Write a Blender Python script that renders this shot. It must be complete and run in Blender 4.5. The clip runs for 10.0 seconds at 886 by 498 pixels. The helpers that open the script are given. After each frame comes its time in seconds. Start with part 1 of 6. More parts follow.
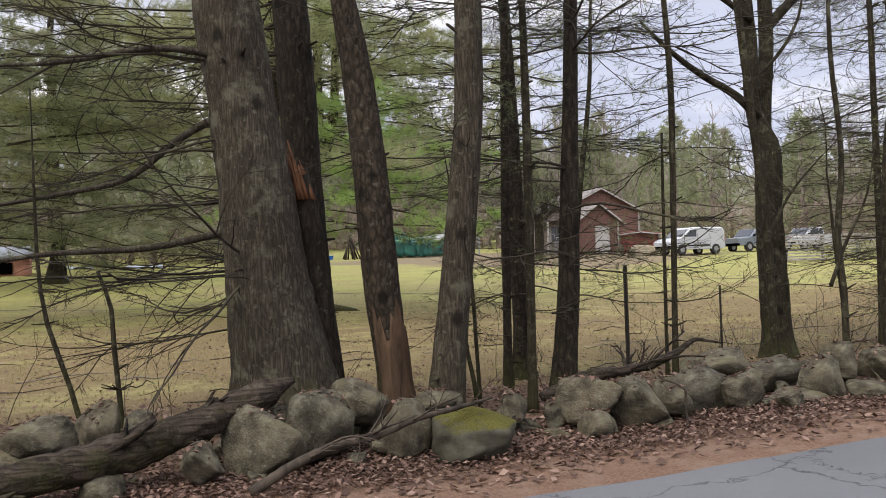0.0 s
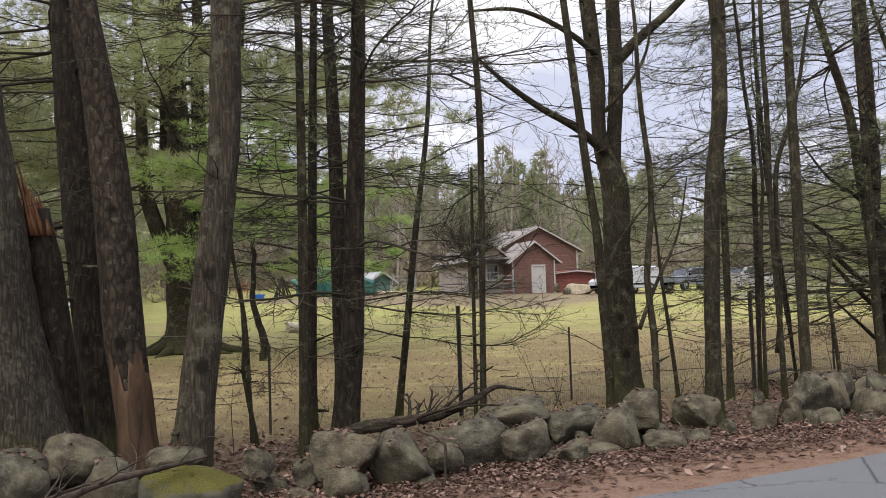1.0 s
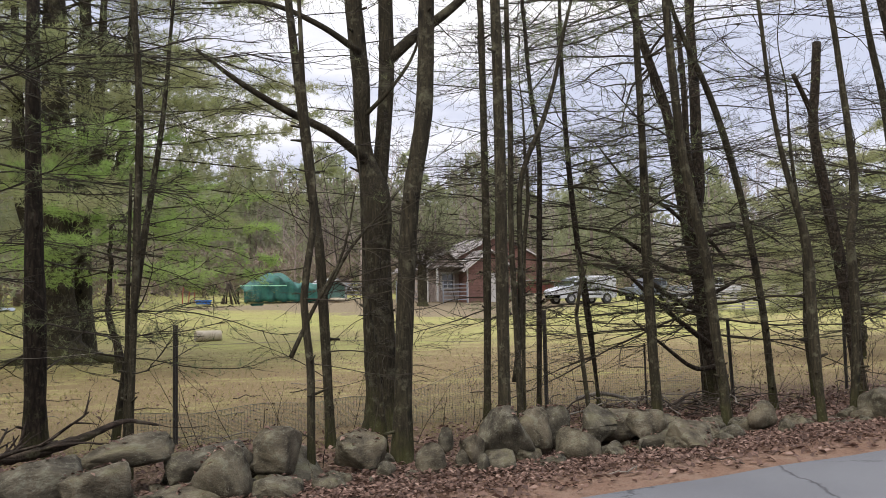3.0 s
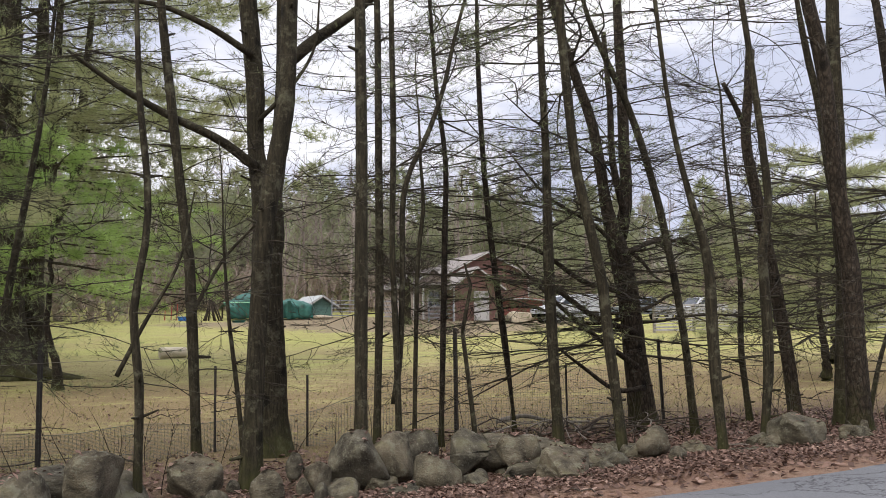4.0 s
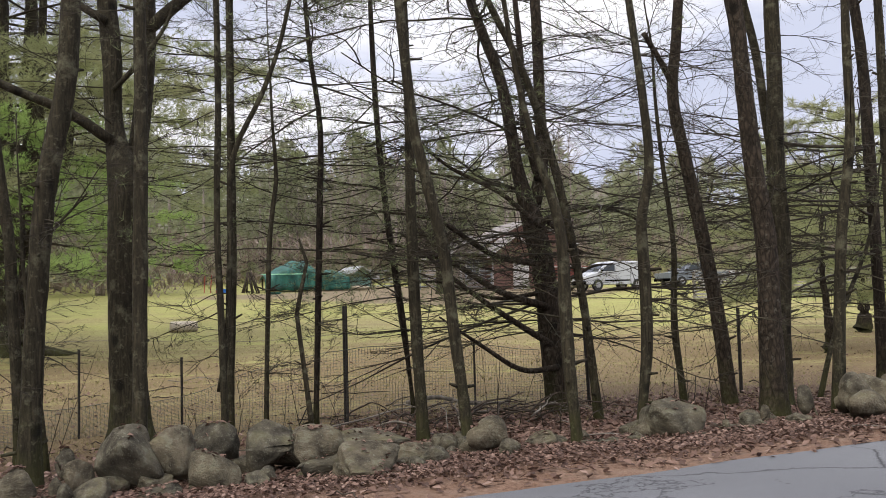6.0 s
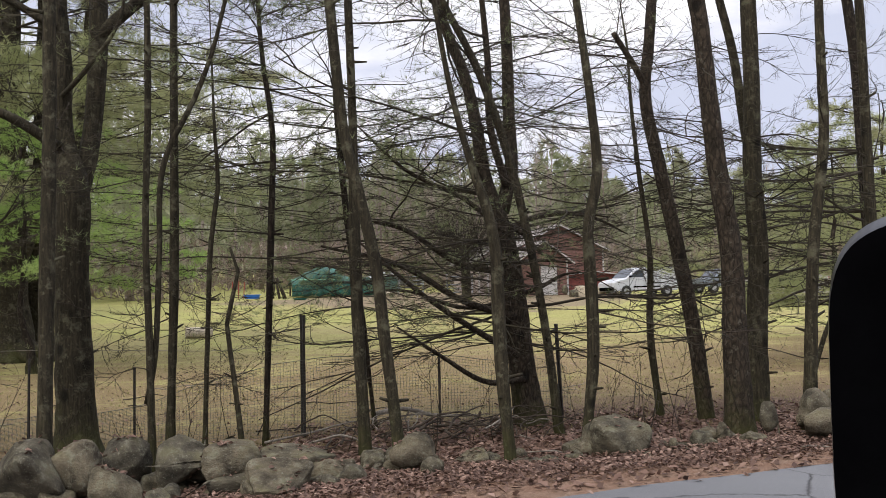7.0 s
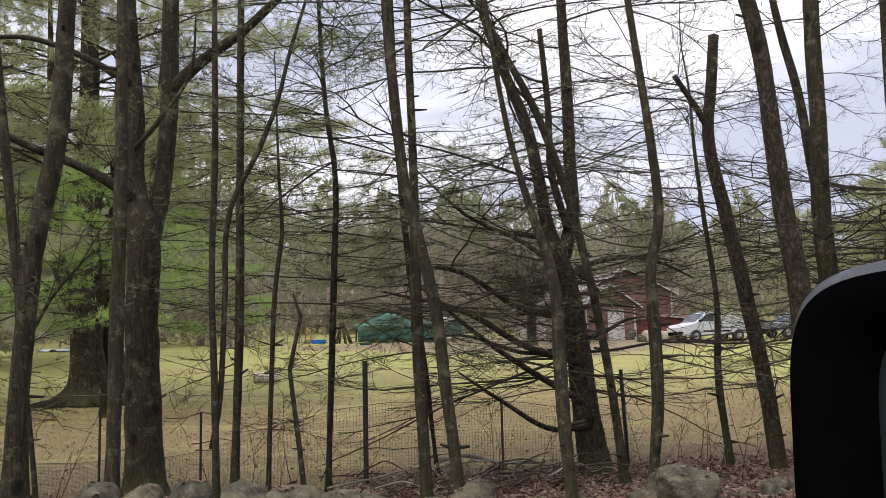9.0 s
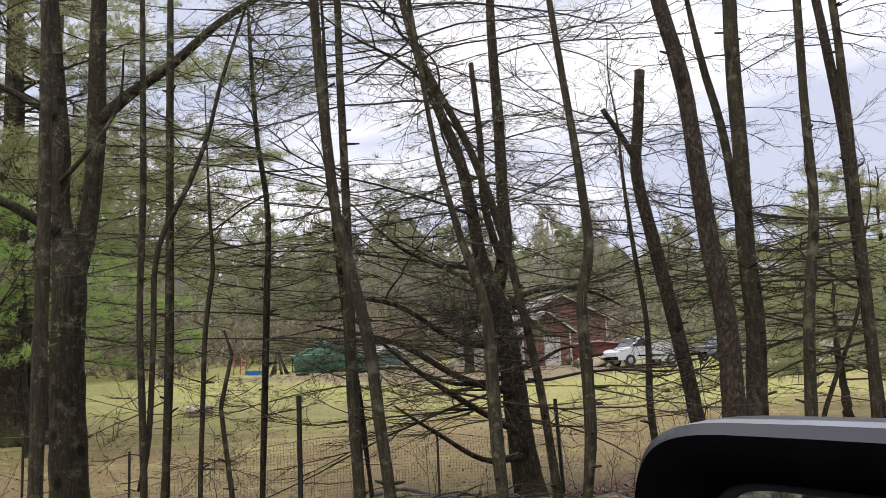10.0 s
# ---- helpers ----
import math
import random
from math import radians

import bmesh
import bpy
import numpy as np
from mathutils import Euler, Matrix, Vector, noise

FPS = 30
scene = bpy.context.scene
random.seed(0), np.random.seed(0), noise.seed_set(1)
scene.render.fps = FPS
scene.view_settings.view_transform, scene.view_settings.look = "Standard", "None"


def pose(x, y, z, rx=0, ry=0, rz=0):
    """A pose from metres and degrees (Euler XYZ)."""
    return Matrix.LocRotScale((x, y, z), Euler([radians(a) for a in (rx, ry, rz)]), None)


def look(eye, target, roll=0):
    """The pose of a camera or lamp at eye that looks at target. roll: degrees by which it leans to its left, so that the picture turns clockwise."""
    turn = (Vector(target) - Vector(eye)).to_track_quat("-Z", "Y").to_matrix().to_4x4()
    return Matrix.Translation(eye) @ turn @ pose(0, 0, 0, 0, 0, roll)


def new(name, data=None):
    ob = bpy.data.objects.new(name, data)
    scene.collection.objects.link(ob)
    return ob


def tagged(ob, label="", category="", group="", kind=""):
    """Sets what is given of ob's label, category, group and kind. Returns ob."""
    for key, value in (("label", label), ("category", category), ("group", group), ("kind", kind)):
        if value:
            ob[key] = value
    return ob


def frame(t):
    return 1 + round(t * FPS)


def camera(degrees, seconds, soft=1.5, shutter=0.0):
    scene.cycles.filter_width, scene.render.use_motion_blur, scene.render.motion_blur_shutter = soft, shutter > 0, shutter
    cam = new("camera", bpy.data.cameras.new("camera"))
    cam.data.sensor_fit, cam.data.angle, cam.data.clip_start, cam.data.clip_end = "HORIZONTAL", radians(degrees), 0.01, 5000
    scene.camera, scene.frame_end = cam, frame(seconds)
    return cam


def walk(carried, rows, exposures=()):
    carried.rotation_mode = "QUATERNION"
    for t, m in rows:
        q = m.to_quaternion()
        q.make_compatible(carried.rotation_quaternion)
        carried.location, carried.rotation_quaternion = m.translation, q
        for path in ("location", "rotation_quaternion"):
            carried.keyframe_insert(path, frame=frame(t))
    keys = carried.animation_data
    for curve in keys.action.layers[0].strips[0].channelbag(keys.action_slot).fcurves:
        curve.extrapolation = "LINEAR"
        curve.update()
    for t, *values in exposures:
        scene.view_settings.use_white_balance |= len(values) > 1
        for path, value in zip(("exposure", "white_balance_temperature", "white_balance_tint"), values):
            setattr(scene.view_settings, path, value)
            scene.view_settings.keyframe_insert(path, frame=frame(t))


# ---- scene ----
cam = camera(52.5, 10.0, soft=0.9)
PATH = [
    (0, (-1.187, 0.052, 1.421), (-0.462, 1.915, 1.473), -1.9),
    (0.5, (-0.281, 0.017, 1.366), (0.491, 1.859, 1.465), -2.3),
    (1, (0.477, -0.029, 1.406), (1.282, 1.797, 1.54), -1.9),
    (1.5, (1.264, -0.164, 1.397), (2.075, 1.659, 1.538), -1.6),
    (2, (2.024, -0.29, 1.431), (2.834, 1.534, 1.566), -1.4),
    (2.5, (2.776, -0.362, 1.461), (3.579, 1.464, 1.597), -1.4),
    (2.7, (3.117, -0.412, 1.49), (3.915, 1.416, 1.628), -1.3),
    (4, (4.978, -0.402, 1.45), (5.753, 1.431, 1.638), -0.8),
    (4.5, (5.532, -0.417, 1.469), (6.302, 1.418, 1.662), -0.1),
    (5, (6.17, -0.5, 1.519), (6.923, 1.344, 1.698), -0.9),
    (5.2, (6.322, -0.478, 1.465), (7.075, 1.369, 1.607), -1.7),
    (6.3, (7.653, -0.488, 1.541), (8.23, 1.423, 1.664), -1.3),
    (6.5, (7.85, -0.471, 1.54), (8.414, 1.443, 1.666), -1.4),
    (7, (8.278, -0.475, 1.554), (8.803, 1.45, 1.687), -1.3),
    (7.5, (8.356, -0.446, 1.569), (8.824, 1.493, 1.721), -1.3),
    (8, (8.343, -0.464, 1.564), (8.774, 1.479, 1.762), -1.3),
    (8.5, (8.334, -0.479, 1.56), (8.731, 1.469, 1.778), -1.3),
    (9, (8.322, -0.499, 1.558), (8.705, 1.45, 1.793), -1.3),
    (9.5, (8.327, -0.503, 1.563), (8.708, 1.446, 1.802), -1.1),
    (9.8, (8.343, -0.515, 1.590), (8.834, 1.405, 1.853), -1.2),
    (10, (8.355, -0.531, 1.615), (8.874, 1.379, 1.905), -2.4),
]
walk(cam, [(t, look(eye, target, roll)) for t, eye, target, roll in PATH])

# ---- light ----
scene.view_settings.exposure = 0.36
SUN_EL, SUN_AZ = radians(46), radians(236)
world = bpy.data.worlds.new("sky")
scene.world = world
world.use_nodes = True
wn, wl = world.node_tree.nodes, world.node_tree.links
wn.clear()
w_out = wn.new("ShaderNodeOutputWorld")
w_bg = wn.new("ShaderNodeBackground")
w_sky = wn.new("ShaderNodeTexSky")
w_sky.sky_type, w_sky.sun_disc = "NISHITA", False
w_sky.sun_elevation, w_sky.sun_rotation = SUN_EL, SUN_AZ
w_sky.air_density, w_sky.dust_density = 1.0, 1.5
w_gain = wn.new("ShaderNodeMixRGB")
w_gain.blend_type, w_gain.inputs[0].default_value = "MULTIPLY", 1.0
w_gain.inputs[2].default_value = (0.1, 0.1, 0.1, 1)
w_co = wn.new("ShaderNodeTexCoord")
w_map = wn.new("ShaderNodeMapping")
w_map.inputs["Scale"].default_value = (1.0, 1.0, 3.2)
w_noise = wn.new("ShaderNodeTexNoise")
w_noise.inputs["Scale"].default_value = 2.6
w_noise.inputs["Detail"].default_value = 7.0
w_noise.inputs["Roughness"].default_value = 0.55
w_ramp = wn.new("ShaderNodeValToRGB")
w_ramp.color_ramp.elements[0].position, w_ramp.color_ramp.elements[1].position = 0.15, 0.34
w_tone = wn.new("ShaderNodeValToRGB")
w_tone.color_ramp.elements[0].position, w_tone.color_ramp.elements[0].color = 0.42, (0.352, 0.373, 0.462, 1)
w_tone.color_ramp.elements[1].position, w_tone.color_ramp.elements[1].color = 0.61, (0.65, 0.64, 0.67, 1)
w_mix = wn.new("ShaderNodeMixRGB")
wl.new(w_co.outputs["Generated"], w_map.inputs[0])
wl.new(w_map.outputs[0], w_noise.inputs["Vector"])
wl.new(w_noise.outputs[0], w_ramp.inputs[0])
wl.new(w_noise.outputs[0], w_tone.inputs[0])
wl.new(w_sky.outputs[0], w_gain.inputs[1])
wl.new(w_ramp.outputs[0], w_mix.inputs[0])
wl.new(w_gain.outputs[0], w_mix.inputs[1])
wl.new(w_tone.outputs[0], w_mix.inputs[2])
wl.new(w_mix.outputs[0], w_bg.inputs[0])
w_sep = wn.new("ShaderNodeSeparateXYZ")
w_rise = wn.new("ShaderNodeMapRange")
w_rise.inputs["From Min"].default_value, w_rise.inputs["From Max"].default_value = 0.4, 1.0
w_rise.inputs["To Min"].default_value, w_rise.inputs["To Max"].default_value = 1.5, 4.2
wl.new(w_co.outputs["Generated"], w_sep.inputs[0])
wl.new(w_sep.outputs[2], w_rise.inputs["Value"])
wl.new(w_rise.outputs[0], w_bg.inputs[1])
wl.new(w_bg.outputs[0], w_out.inputs[0])
sun_data = bpy.data.lights.new("sun", "SUN")
sun_data.energy, sun_data.angle, sun_data.color = 2.2, radians(40), (1.0, 0.935, 0.795)
sun = new("sun", sun_data)
sun.matrix_world = look(Vector((0, 0, 60)), Vector((0, 0, 60)) - Vector((math.sin(SUN_AZ) * math.cos(SUN_EL), math.cos(SUN_AZ) * math.cos(SUN_EL), math.sin(SUN_EL))))


# ---- materials ----
class Mat:
    """A small node-material writer."""

    def __init__(self, name, rough=0.8, spec=0.3, metal=0.0):
        self.m = bpy.data.materials.new(name)
        self.m.use_nodes = True
        self.n, self.l = self.m.node_tree.nodes, self.m.node_tree.links
        self.p = self.n["Principled BSDF"]
        self.p.inputs["Roughness"].default_value = rough
        self.p.inputs["Specular IOR Level"].default_value = spec
        self.p.inputs["Metallic"].default_value = metal
        co = self.n.new("ShaderNodeTexCoord")
        self.obj = co.outputs["Object"]

    def coords(self, scale=(1, 1, 1), src=None):
        mp = self.n.new("ShaderNodeMapping")
        mp.inputs["Scale"].default_value = scale
        self.l.new(src or self.obj, mp.inputs[0])
        return mp.outputs[0]

    def noise(self, scale, detail=4, rough=0.55, vec=None, dist=0.0):
        t = self.n.new("ShaderNodeTexNoise")
        t.inputs["Scale"].default_value, t.inputs["Detail"].default_value = scale, detail
        t.inputs["Roughness"].default_value, t.inputs["Distortion"].default_value = rough, dist
        self.l.new(vec or self.obj, t.inputs["Vector"])
        return t.outputs[0]

    def voronoi(self, scale, vec=None, feature="F1", out="Distance"):
        t = self.n.new("ShaderNodeTexVoronoi")
        t.feature = feature
        t.inputs["Scale"].default_value = scale
        self.l.new(vec or self.obj, t.inputs["Vector"])
        return t.outputs[out]

    def ramp(self, fac, stops):
        r = self.n.new("ShaderNodeValToRGB")
        el = r.color_ramp.elements
        while len(el) < len(stops):
            el.new(0.5)
        for e, (pos, col) in zip(el, stops):
            e.position, e.color = pos, (*col, 1) if len(col) == 3 else col
        self.l.new(fac, r.inputs[0])
        return r.outputs[0]

    def mix(self, fac, a, b, mode="MIX"):
        x = self.n.new("ShaderNodeMixRGB")
        x.blend_type = mode
        for sock, v in zip(x.inputs, (fac, a, b)):
            if isinstance(v, (int, float)):
                sock.default_value = v
            elif isinstance(v, tuple):
                sock.default_value = (*v, 1)
            else:
                self.l.new(v, sock)
        return x.outputs[0]

    def random(self, island=False):
        if island:
            return self.n.new("ShaderNodeNewGeometry").outputs["Random Per Island"]
        return self.n.new("ShaderNodeObjectInfo").outputs["Random"]

    def up(self):
        g = self.n.new("ShaderNodeNewGeometry")
        s = self.n.new("ShaderNodeSeparateXYZ")
        self.l.new(g.outputs["Normal"], s.inputs[0])
        return s.outputs[2]

    def axis(self, k):
        s = self.n.new("ShaderNodeSeparateXYZ")
        self.l.new(self.obj, s.inputs[0])
        return s.outputs[k]

    def math(self, op, a, b=0.0):
        x = self.n.new("ShaderNodeMath")
        x.operation = op
        for sock, v in zip(x.inputs, (a, b)):
            if isinstance(v, (int, float)):
                sock.default_value = v
            else:
                self.l.new(v, sock)
        return x.outputs[0]

    def done(self, colour, bump=None, strength=0.3, dist=0.02, rough=None, translucent=0.0):
        if isinstance(colour, tuple):
            self.p.inputs["Base Color"].default_value = (*colour, 1)
        else:
            self.l.new(colour, self.p.inputs["Base Color"])
        if bump is not None:
            b = self.n.new("ShaderNodeBump")
            b.inputs["Strength"].default_value, b.inputs["Distance"].default_value = strength, dist
            self.l.new(bump, b.inputs["Height"])
            self.l.new(b.outputs[0], self.p.inputs["Normal"])
        if rough is not None:
            self.l.new(rough, self.p.inputs["Roughness"])
        if translucent:
            t = self.n.new("ShaderNodeBsdfTranslucent")
            if isinstance(colour, tuple):
                t.inputs[0].default_value = (*colour, 1)
            else:
                self.l.new(colour, t.inputs[0])
            mx = self.n.new("ShaderNodeMixShader")
            mx.inputs[0].default_value = translucent
            out = self.n["Material Output"]
            self.l.new(self.p.outputs[0], mx.inputs[1])
            self.l.new(t.outputs[0], mx.inputs[2])
            self.l.new(mx.outputs[0], out.inputs[0])
        return self.m


def bark(name, dark, light, lichen, scale, furrow=0.5, strength=0.8, lichen_amt=0.6, lying=False, tall=0.13):
    m = Mat(name, 0.9, 0.15)
    g = lambda k: (scale * k, scale, scale) if lying else (scale, scale, scale * k)
    v = m.coords(g(tall))
    n1 = m.noise(1.0, 6, 0.65, v, 0.6)
    n2 = m.noise(0.9, 3, 0.5)
    vor = m.voronoi(1.3, m.mix(0.12, m.coords(g(tall)), m.noise(12.0, 3), "ADD"), "DISTANCE_TO_EDGE")
    ridge = m.ramp(vor, [(0.0, (0, 0, 0)), (furrow, (1, 1, 1))])
    grain = m.noise(1.0, 5, 0.75, m.coords((scale * 4, scale * 4, scale * 1.1)))
    h = m.mix(0.55, n1, ridge, "MULTIPLY")
    h = m.mix(0.35, h, grain)
    base = m.ramp(h, [(0.22, dark), (0.40, tuple(0.55 * v for v in light)), (0.60, tuple(1.15 * v for v in light))])
    spots = m.ramp(m.noise(5.0, 5, 0.7), [(lichen_amt, (0, 0, 0)), (min(1, lichen_amt + 0.12), (1, 1, 1))])
    base = m.mix(m.math("MULTIPLY", spots, 0.6), base, lichen)
    small = m.ramp(m.noise(16.0, 4, 0.7), [(0.58, (0, 0, 0)), (0.68, (0.6, 0.6, 0.6))])
    base = m.mix(small, base, lichen)
    knots = m.ramp(m.voronoi(3.2, m.coords((1, 1, 0.8))), [(0.10, (0.85, 0.85, 0.85)), (0.2, (0, 0, 0))])
    base = m.mix(knots, base, dark)
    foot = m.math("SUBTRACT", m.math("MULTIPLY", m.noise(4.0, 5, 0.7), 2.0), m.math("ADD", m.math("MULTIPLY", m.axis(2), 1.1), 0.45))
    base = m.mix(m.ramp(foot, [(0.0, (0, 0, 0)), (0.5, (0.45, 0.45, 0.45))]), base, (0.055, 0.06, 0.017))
    base = m.mix(0.5, base, m.ramp(n2, [(0.3, (0.55, 0.5, 0.45)), (0.7, (1.25, 1.25, 1.2))]), "MULTIPLY")
    return m.done(base, h, strength, 0.03)


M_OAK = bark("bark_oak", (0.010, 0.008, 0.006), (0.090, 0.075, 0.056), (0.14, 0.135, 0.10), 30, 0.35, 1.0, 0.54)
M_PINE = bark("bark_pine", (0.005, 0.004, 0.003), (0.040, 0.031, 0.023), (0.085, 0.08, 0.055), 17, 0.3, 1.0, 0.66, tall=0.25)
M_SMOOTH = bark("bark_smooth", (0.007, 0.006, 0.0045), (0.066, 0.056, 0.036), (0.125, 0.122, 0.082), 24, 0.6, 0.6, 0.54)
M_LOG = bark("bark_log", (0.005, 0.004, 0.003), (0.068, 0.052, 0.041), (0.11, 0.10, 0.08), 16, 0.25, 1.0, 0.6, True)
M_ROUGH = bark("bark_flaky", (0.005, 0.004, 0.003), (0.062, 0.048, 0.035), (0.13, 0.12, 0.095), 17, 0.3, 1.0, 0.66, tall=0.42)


def wood(name, dark, light, scale=14):
    m = Mat(name, 0.85, 0.2)
    g = m.noise(1.0, 6, 0.6, m.coords((scale, scale, scale * 0.12)), 0.8)
    c = m.ramp(g, [(0.3, dark), (0.7, light)])
    c = m.mix(0.35, c, m.ramp(m.noise(2.5, 3), [(0.35, (0.4, 0.4, 0.4)), (0.65, (1.2, 1.2, 1.2))]), "MULTIPLY")
    return m.done(c, g, 0.5, 0.01)


M_TORN = wood("torn_wood", (0.05, 0.022, 0.011), (0.17, 0.078, 0.038))
M_BARE = wood("bare_wood", (0.026, 0.016, 0.010), (0.105, 0.064, 0.038))
M_DEAD = wood("dead_wood", (0.018, 0.014, 0.011), (0.085, 0.066, 0.05))
M_PALE_LOG = wood("pale_log", (0.19, 0.16, 0.115), (0.40, 0.34, 0.25))
M_GREY_WOOD = wood("grey_wood", (0.10, 0.088, 0.074), (0.27, 0.24, 0.205))


def twig_mat(name, a, b):
    m = Mat(name, 0.85, 0.2)
    c = m.mix(m.random(True), a, b)
    c = m.mix(m.ramp(m.noise(3.0, 3), [(0.45, (0, 0, 0)), (0.62, (0.4, 0.4, 0.4))]), c, (0.08, 0.075, 0.043))
    return m.done(c)


M_TWIG = twig_mat("twig", (0.010, 0.008, 0.006), (0.042, 0.032, 0.023))
# haze of the distance is lightened into the far twigs' colour
M_TWIG_HAZED = twig_mat("twig_hazed", (0.20, 0.16, 0.145), (0.34, 0.285, 0.265))


def needles(name, a, b, c2):
    m = Mat(name, 0.65, 0.25)
    c = m.mix(m.random(True), a, b)
    c = m.mix(m.ramp(m.noise(0.35, 3), [(0.4, (0, 0, 0)), (0.65, (1, 1, 1))]), c, c2)
    return m.done(c, translucent=0.55)


M_NEEDLE = needles("pine_needles", (0.22, 0.25, 0.115), (0.37, 0.395, 0.19), (0.32, 0.32, 0.175))
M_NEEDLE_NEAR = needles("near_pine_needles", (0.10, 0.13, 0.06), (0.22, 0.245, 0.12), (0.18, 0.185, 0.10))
# darker copy of the needles: the left pine's shade is put into its colour
M_NEEDLE_SHADED = needles("shaded_pine_needles", (0.13, 0.16, 0.075), (0.26, 0.28, 0.14), (0.22, 0.22, 0.125))
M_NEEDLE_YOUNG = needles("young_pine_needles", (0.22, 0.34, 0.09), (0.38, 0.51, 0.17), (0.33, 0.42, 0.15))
# Far needles are paled so that their colour carries the distance haze
M_NEEDLE_HAZED = needles("hazed_pine_needles", (0.215, 0.24, 0.135), (0.355, 0.38, 0.215), (0.315, 0.31, 0.215))

m = Mat("rock", 0.9, 0.2)
big, fine = m.noise(2.2, 5, 0.6), m.noise(26, 5, 0.7)
c = m.ramp(big, [(0.32, (0.024, 0.021, 0.015)), (0.66, (0.148, 0.130, 0.096))])
c = m.mix(0.55, c, m.ramp(fine, [(0.3, (0.62, 0.62, 0.62)), (0.7, (1.25, 1.25, 1.2))]), "MULTIPLY")
rnd = m.random()
c = m.mix(0.5, c, m.ramp(rnd, [(0.0, (0.6, 0.6, 0.62)), (0.5, (1.0, 0.97, 0.9)), (1.0, (1.25, 1.15, 1.05))]), "MULTIPLY")
lich = m.ramp(m.noise(4.2, 7, 0.78), [(0.53, (0, 0, 0)), (0.60, (1, 1, 1))])
c = m.mix(m.math("MULTIPLY", lich, 0.55), c, (0.15, 0.148, 0.11))
speck = m.ramp(m.noise(34, 3, 0.6), [(0.6, (0, 0, 0)), (0.68, (0.5, 0.5, 0.5))])
c = m.mix(speck, c, (0.18, 0.18, 0.145))
moss = m.math("MULTIPLY", m.ramp(m.noise(2.6, 4, 0.6), [(0.5, (0, 0, 0)), (0.62, (1, 1, 1))]), m.ramp(m.up(), [(0.1, (0, 0, 0)), (0.8, (0.6, 0.6, 0.6))]))
c = m.mix(m.math("MULTIPLY", moss, 0.6), c, (0.085, 0.085, 0.03))
hgt = m.mix(0.22, big, fine)
M_ROCK = m.done(c, hgt, 1.0, 0.06)

m = Mat("mossy_rock", 0.95, 0.1)
big, fine = m.noise(3.0, 5, 0.6), m.noise(60, 4, 0.7)
stone = m.ramp(big, [(0.3, (0.030, 0.028, 0.020)), (0.7, (0.125, 0.118, 0.090))])
green = m.ramp(fine, [(0.3, (0.035, 0.035, 0.008)), (0.7, (0.135, 0.122, 0.026))])
cover = m.ramp(m.math("MULTIPLY", 0.5, m.math("ADD", m.math("MULTIPLY", m.up(), 0.8), m.math("ADD", m.math("MULTIPLY", m.noise(2.1, 4, 0.6), 1.0), m.math("MULTIPLY", m.noise(14, 5, 0.7), 0.7)))), [(0.60, (0, 0, 0)), (0.72, (0.9, 0.9, 0.9))])
M_MOSS = m.done(m.mix(cover, stone, green), m.mix(0.5, big, fine), 0.7, 0.03)

m = Mat("asphalt", 0.85, 0.3)
grit, patch = m.noise(160, 3, 0.7), m.noise(0.7, 4, 0.6)
crack_v = m.voronoi(0.55, m.mix(0.9, m.obj, m.noise(1.6, 5, 0.7), "ADD"), "DISTANCE_TO_EDGE")
crack = m.ramp(crack_v, [(0.0, (0, 0, 0)), (0.009, (1, 1, 1))])
c = m.ramp(grit, [(0.25, (0.063, 0.064, 0.069)), (0.75, (0.155, 0.157, 0.166))])
c = m.mix(0.5, c, m.ramp(patch, [(0.3, (0.75, 0.75, 0.78)), (0.7, (1.2, 1.2, 1.2))]), "MULTIPLY")
c = m.mix(m.math("SUBTRACT", 1.0, crack), c, (0.03, 0.03, 0.032))
M_ASPHALT = m.done(c, m.mix(0.7, grit, crack), 0.5, 0.01)

# forest floor: rusty needles by the road, leaf mould under the trees, grazed grass in the field
m = Mat("ground", 0.95, 0.1)
yy = m.math("ADD", m.axis(1), m.math("MULTIPLY", m.math("SUBTRACT", m.noise(0.6, 5, 0.65), 0.5), 3.2))
yy = m.math("SUBTRACT", yy, m.ramp(m.math("MULTIPLY", m.axis(0), 0.05), [(0.42, (0, 0, 0)), (0.68, (2.2, 2.2, 2.2))]))
fine, mid, wide = m.noise(45, 5, 0.75), m.noise(5, 5, 0.65), m.noise(0.28, 5, 0.6)
duff = m.ramp(fine, [(0.3, (0.095, 0.056, 0.039)), (0.7, (0.25, 0.158, 0.112))])
duff = m.mix(m.ramp(mid, [(0.45, (0, 0, 0)), (0.65, (0.55, 0.55, 0.55))]), duff, (0.23, 0.165, 0.125))
mould = m.ramp(fine, [(0.3, (0.05, 0.034, 0.023)), (0.7, (0.20, 0.140, 0.094))])
dirt = m.ramp(fine, [(0.3, (0.088, 0.064, 0.034)), (0.7, (0.265, 0.196, 0.108))])
grass = m.ramp(fine, [(0.3, (0.165, 0.147, 0.062)), (0.7, (0.365, 0.318, 0.150))])
lush = m.ramp(fine, [(0.3, (0.18, 0.184, 0.056)), (0.7, (0.37, 0.37, 0.132))])
grass = m.mix(m.ramp(m.math("ADD", wide, m.math("MULTIPLY", m.axis(1), 0.006)), [(0.56, (0, 0, 0)), (0.74, (0.95, 0.95, 0.95))]), grass, lush)
patchy = m.noise(0.6, 7, 0.74, m.coords((0.6, 1.3, 1)))
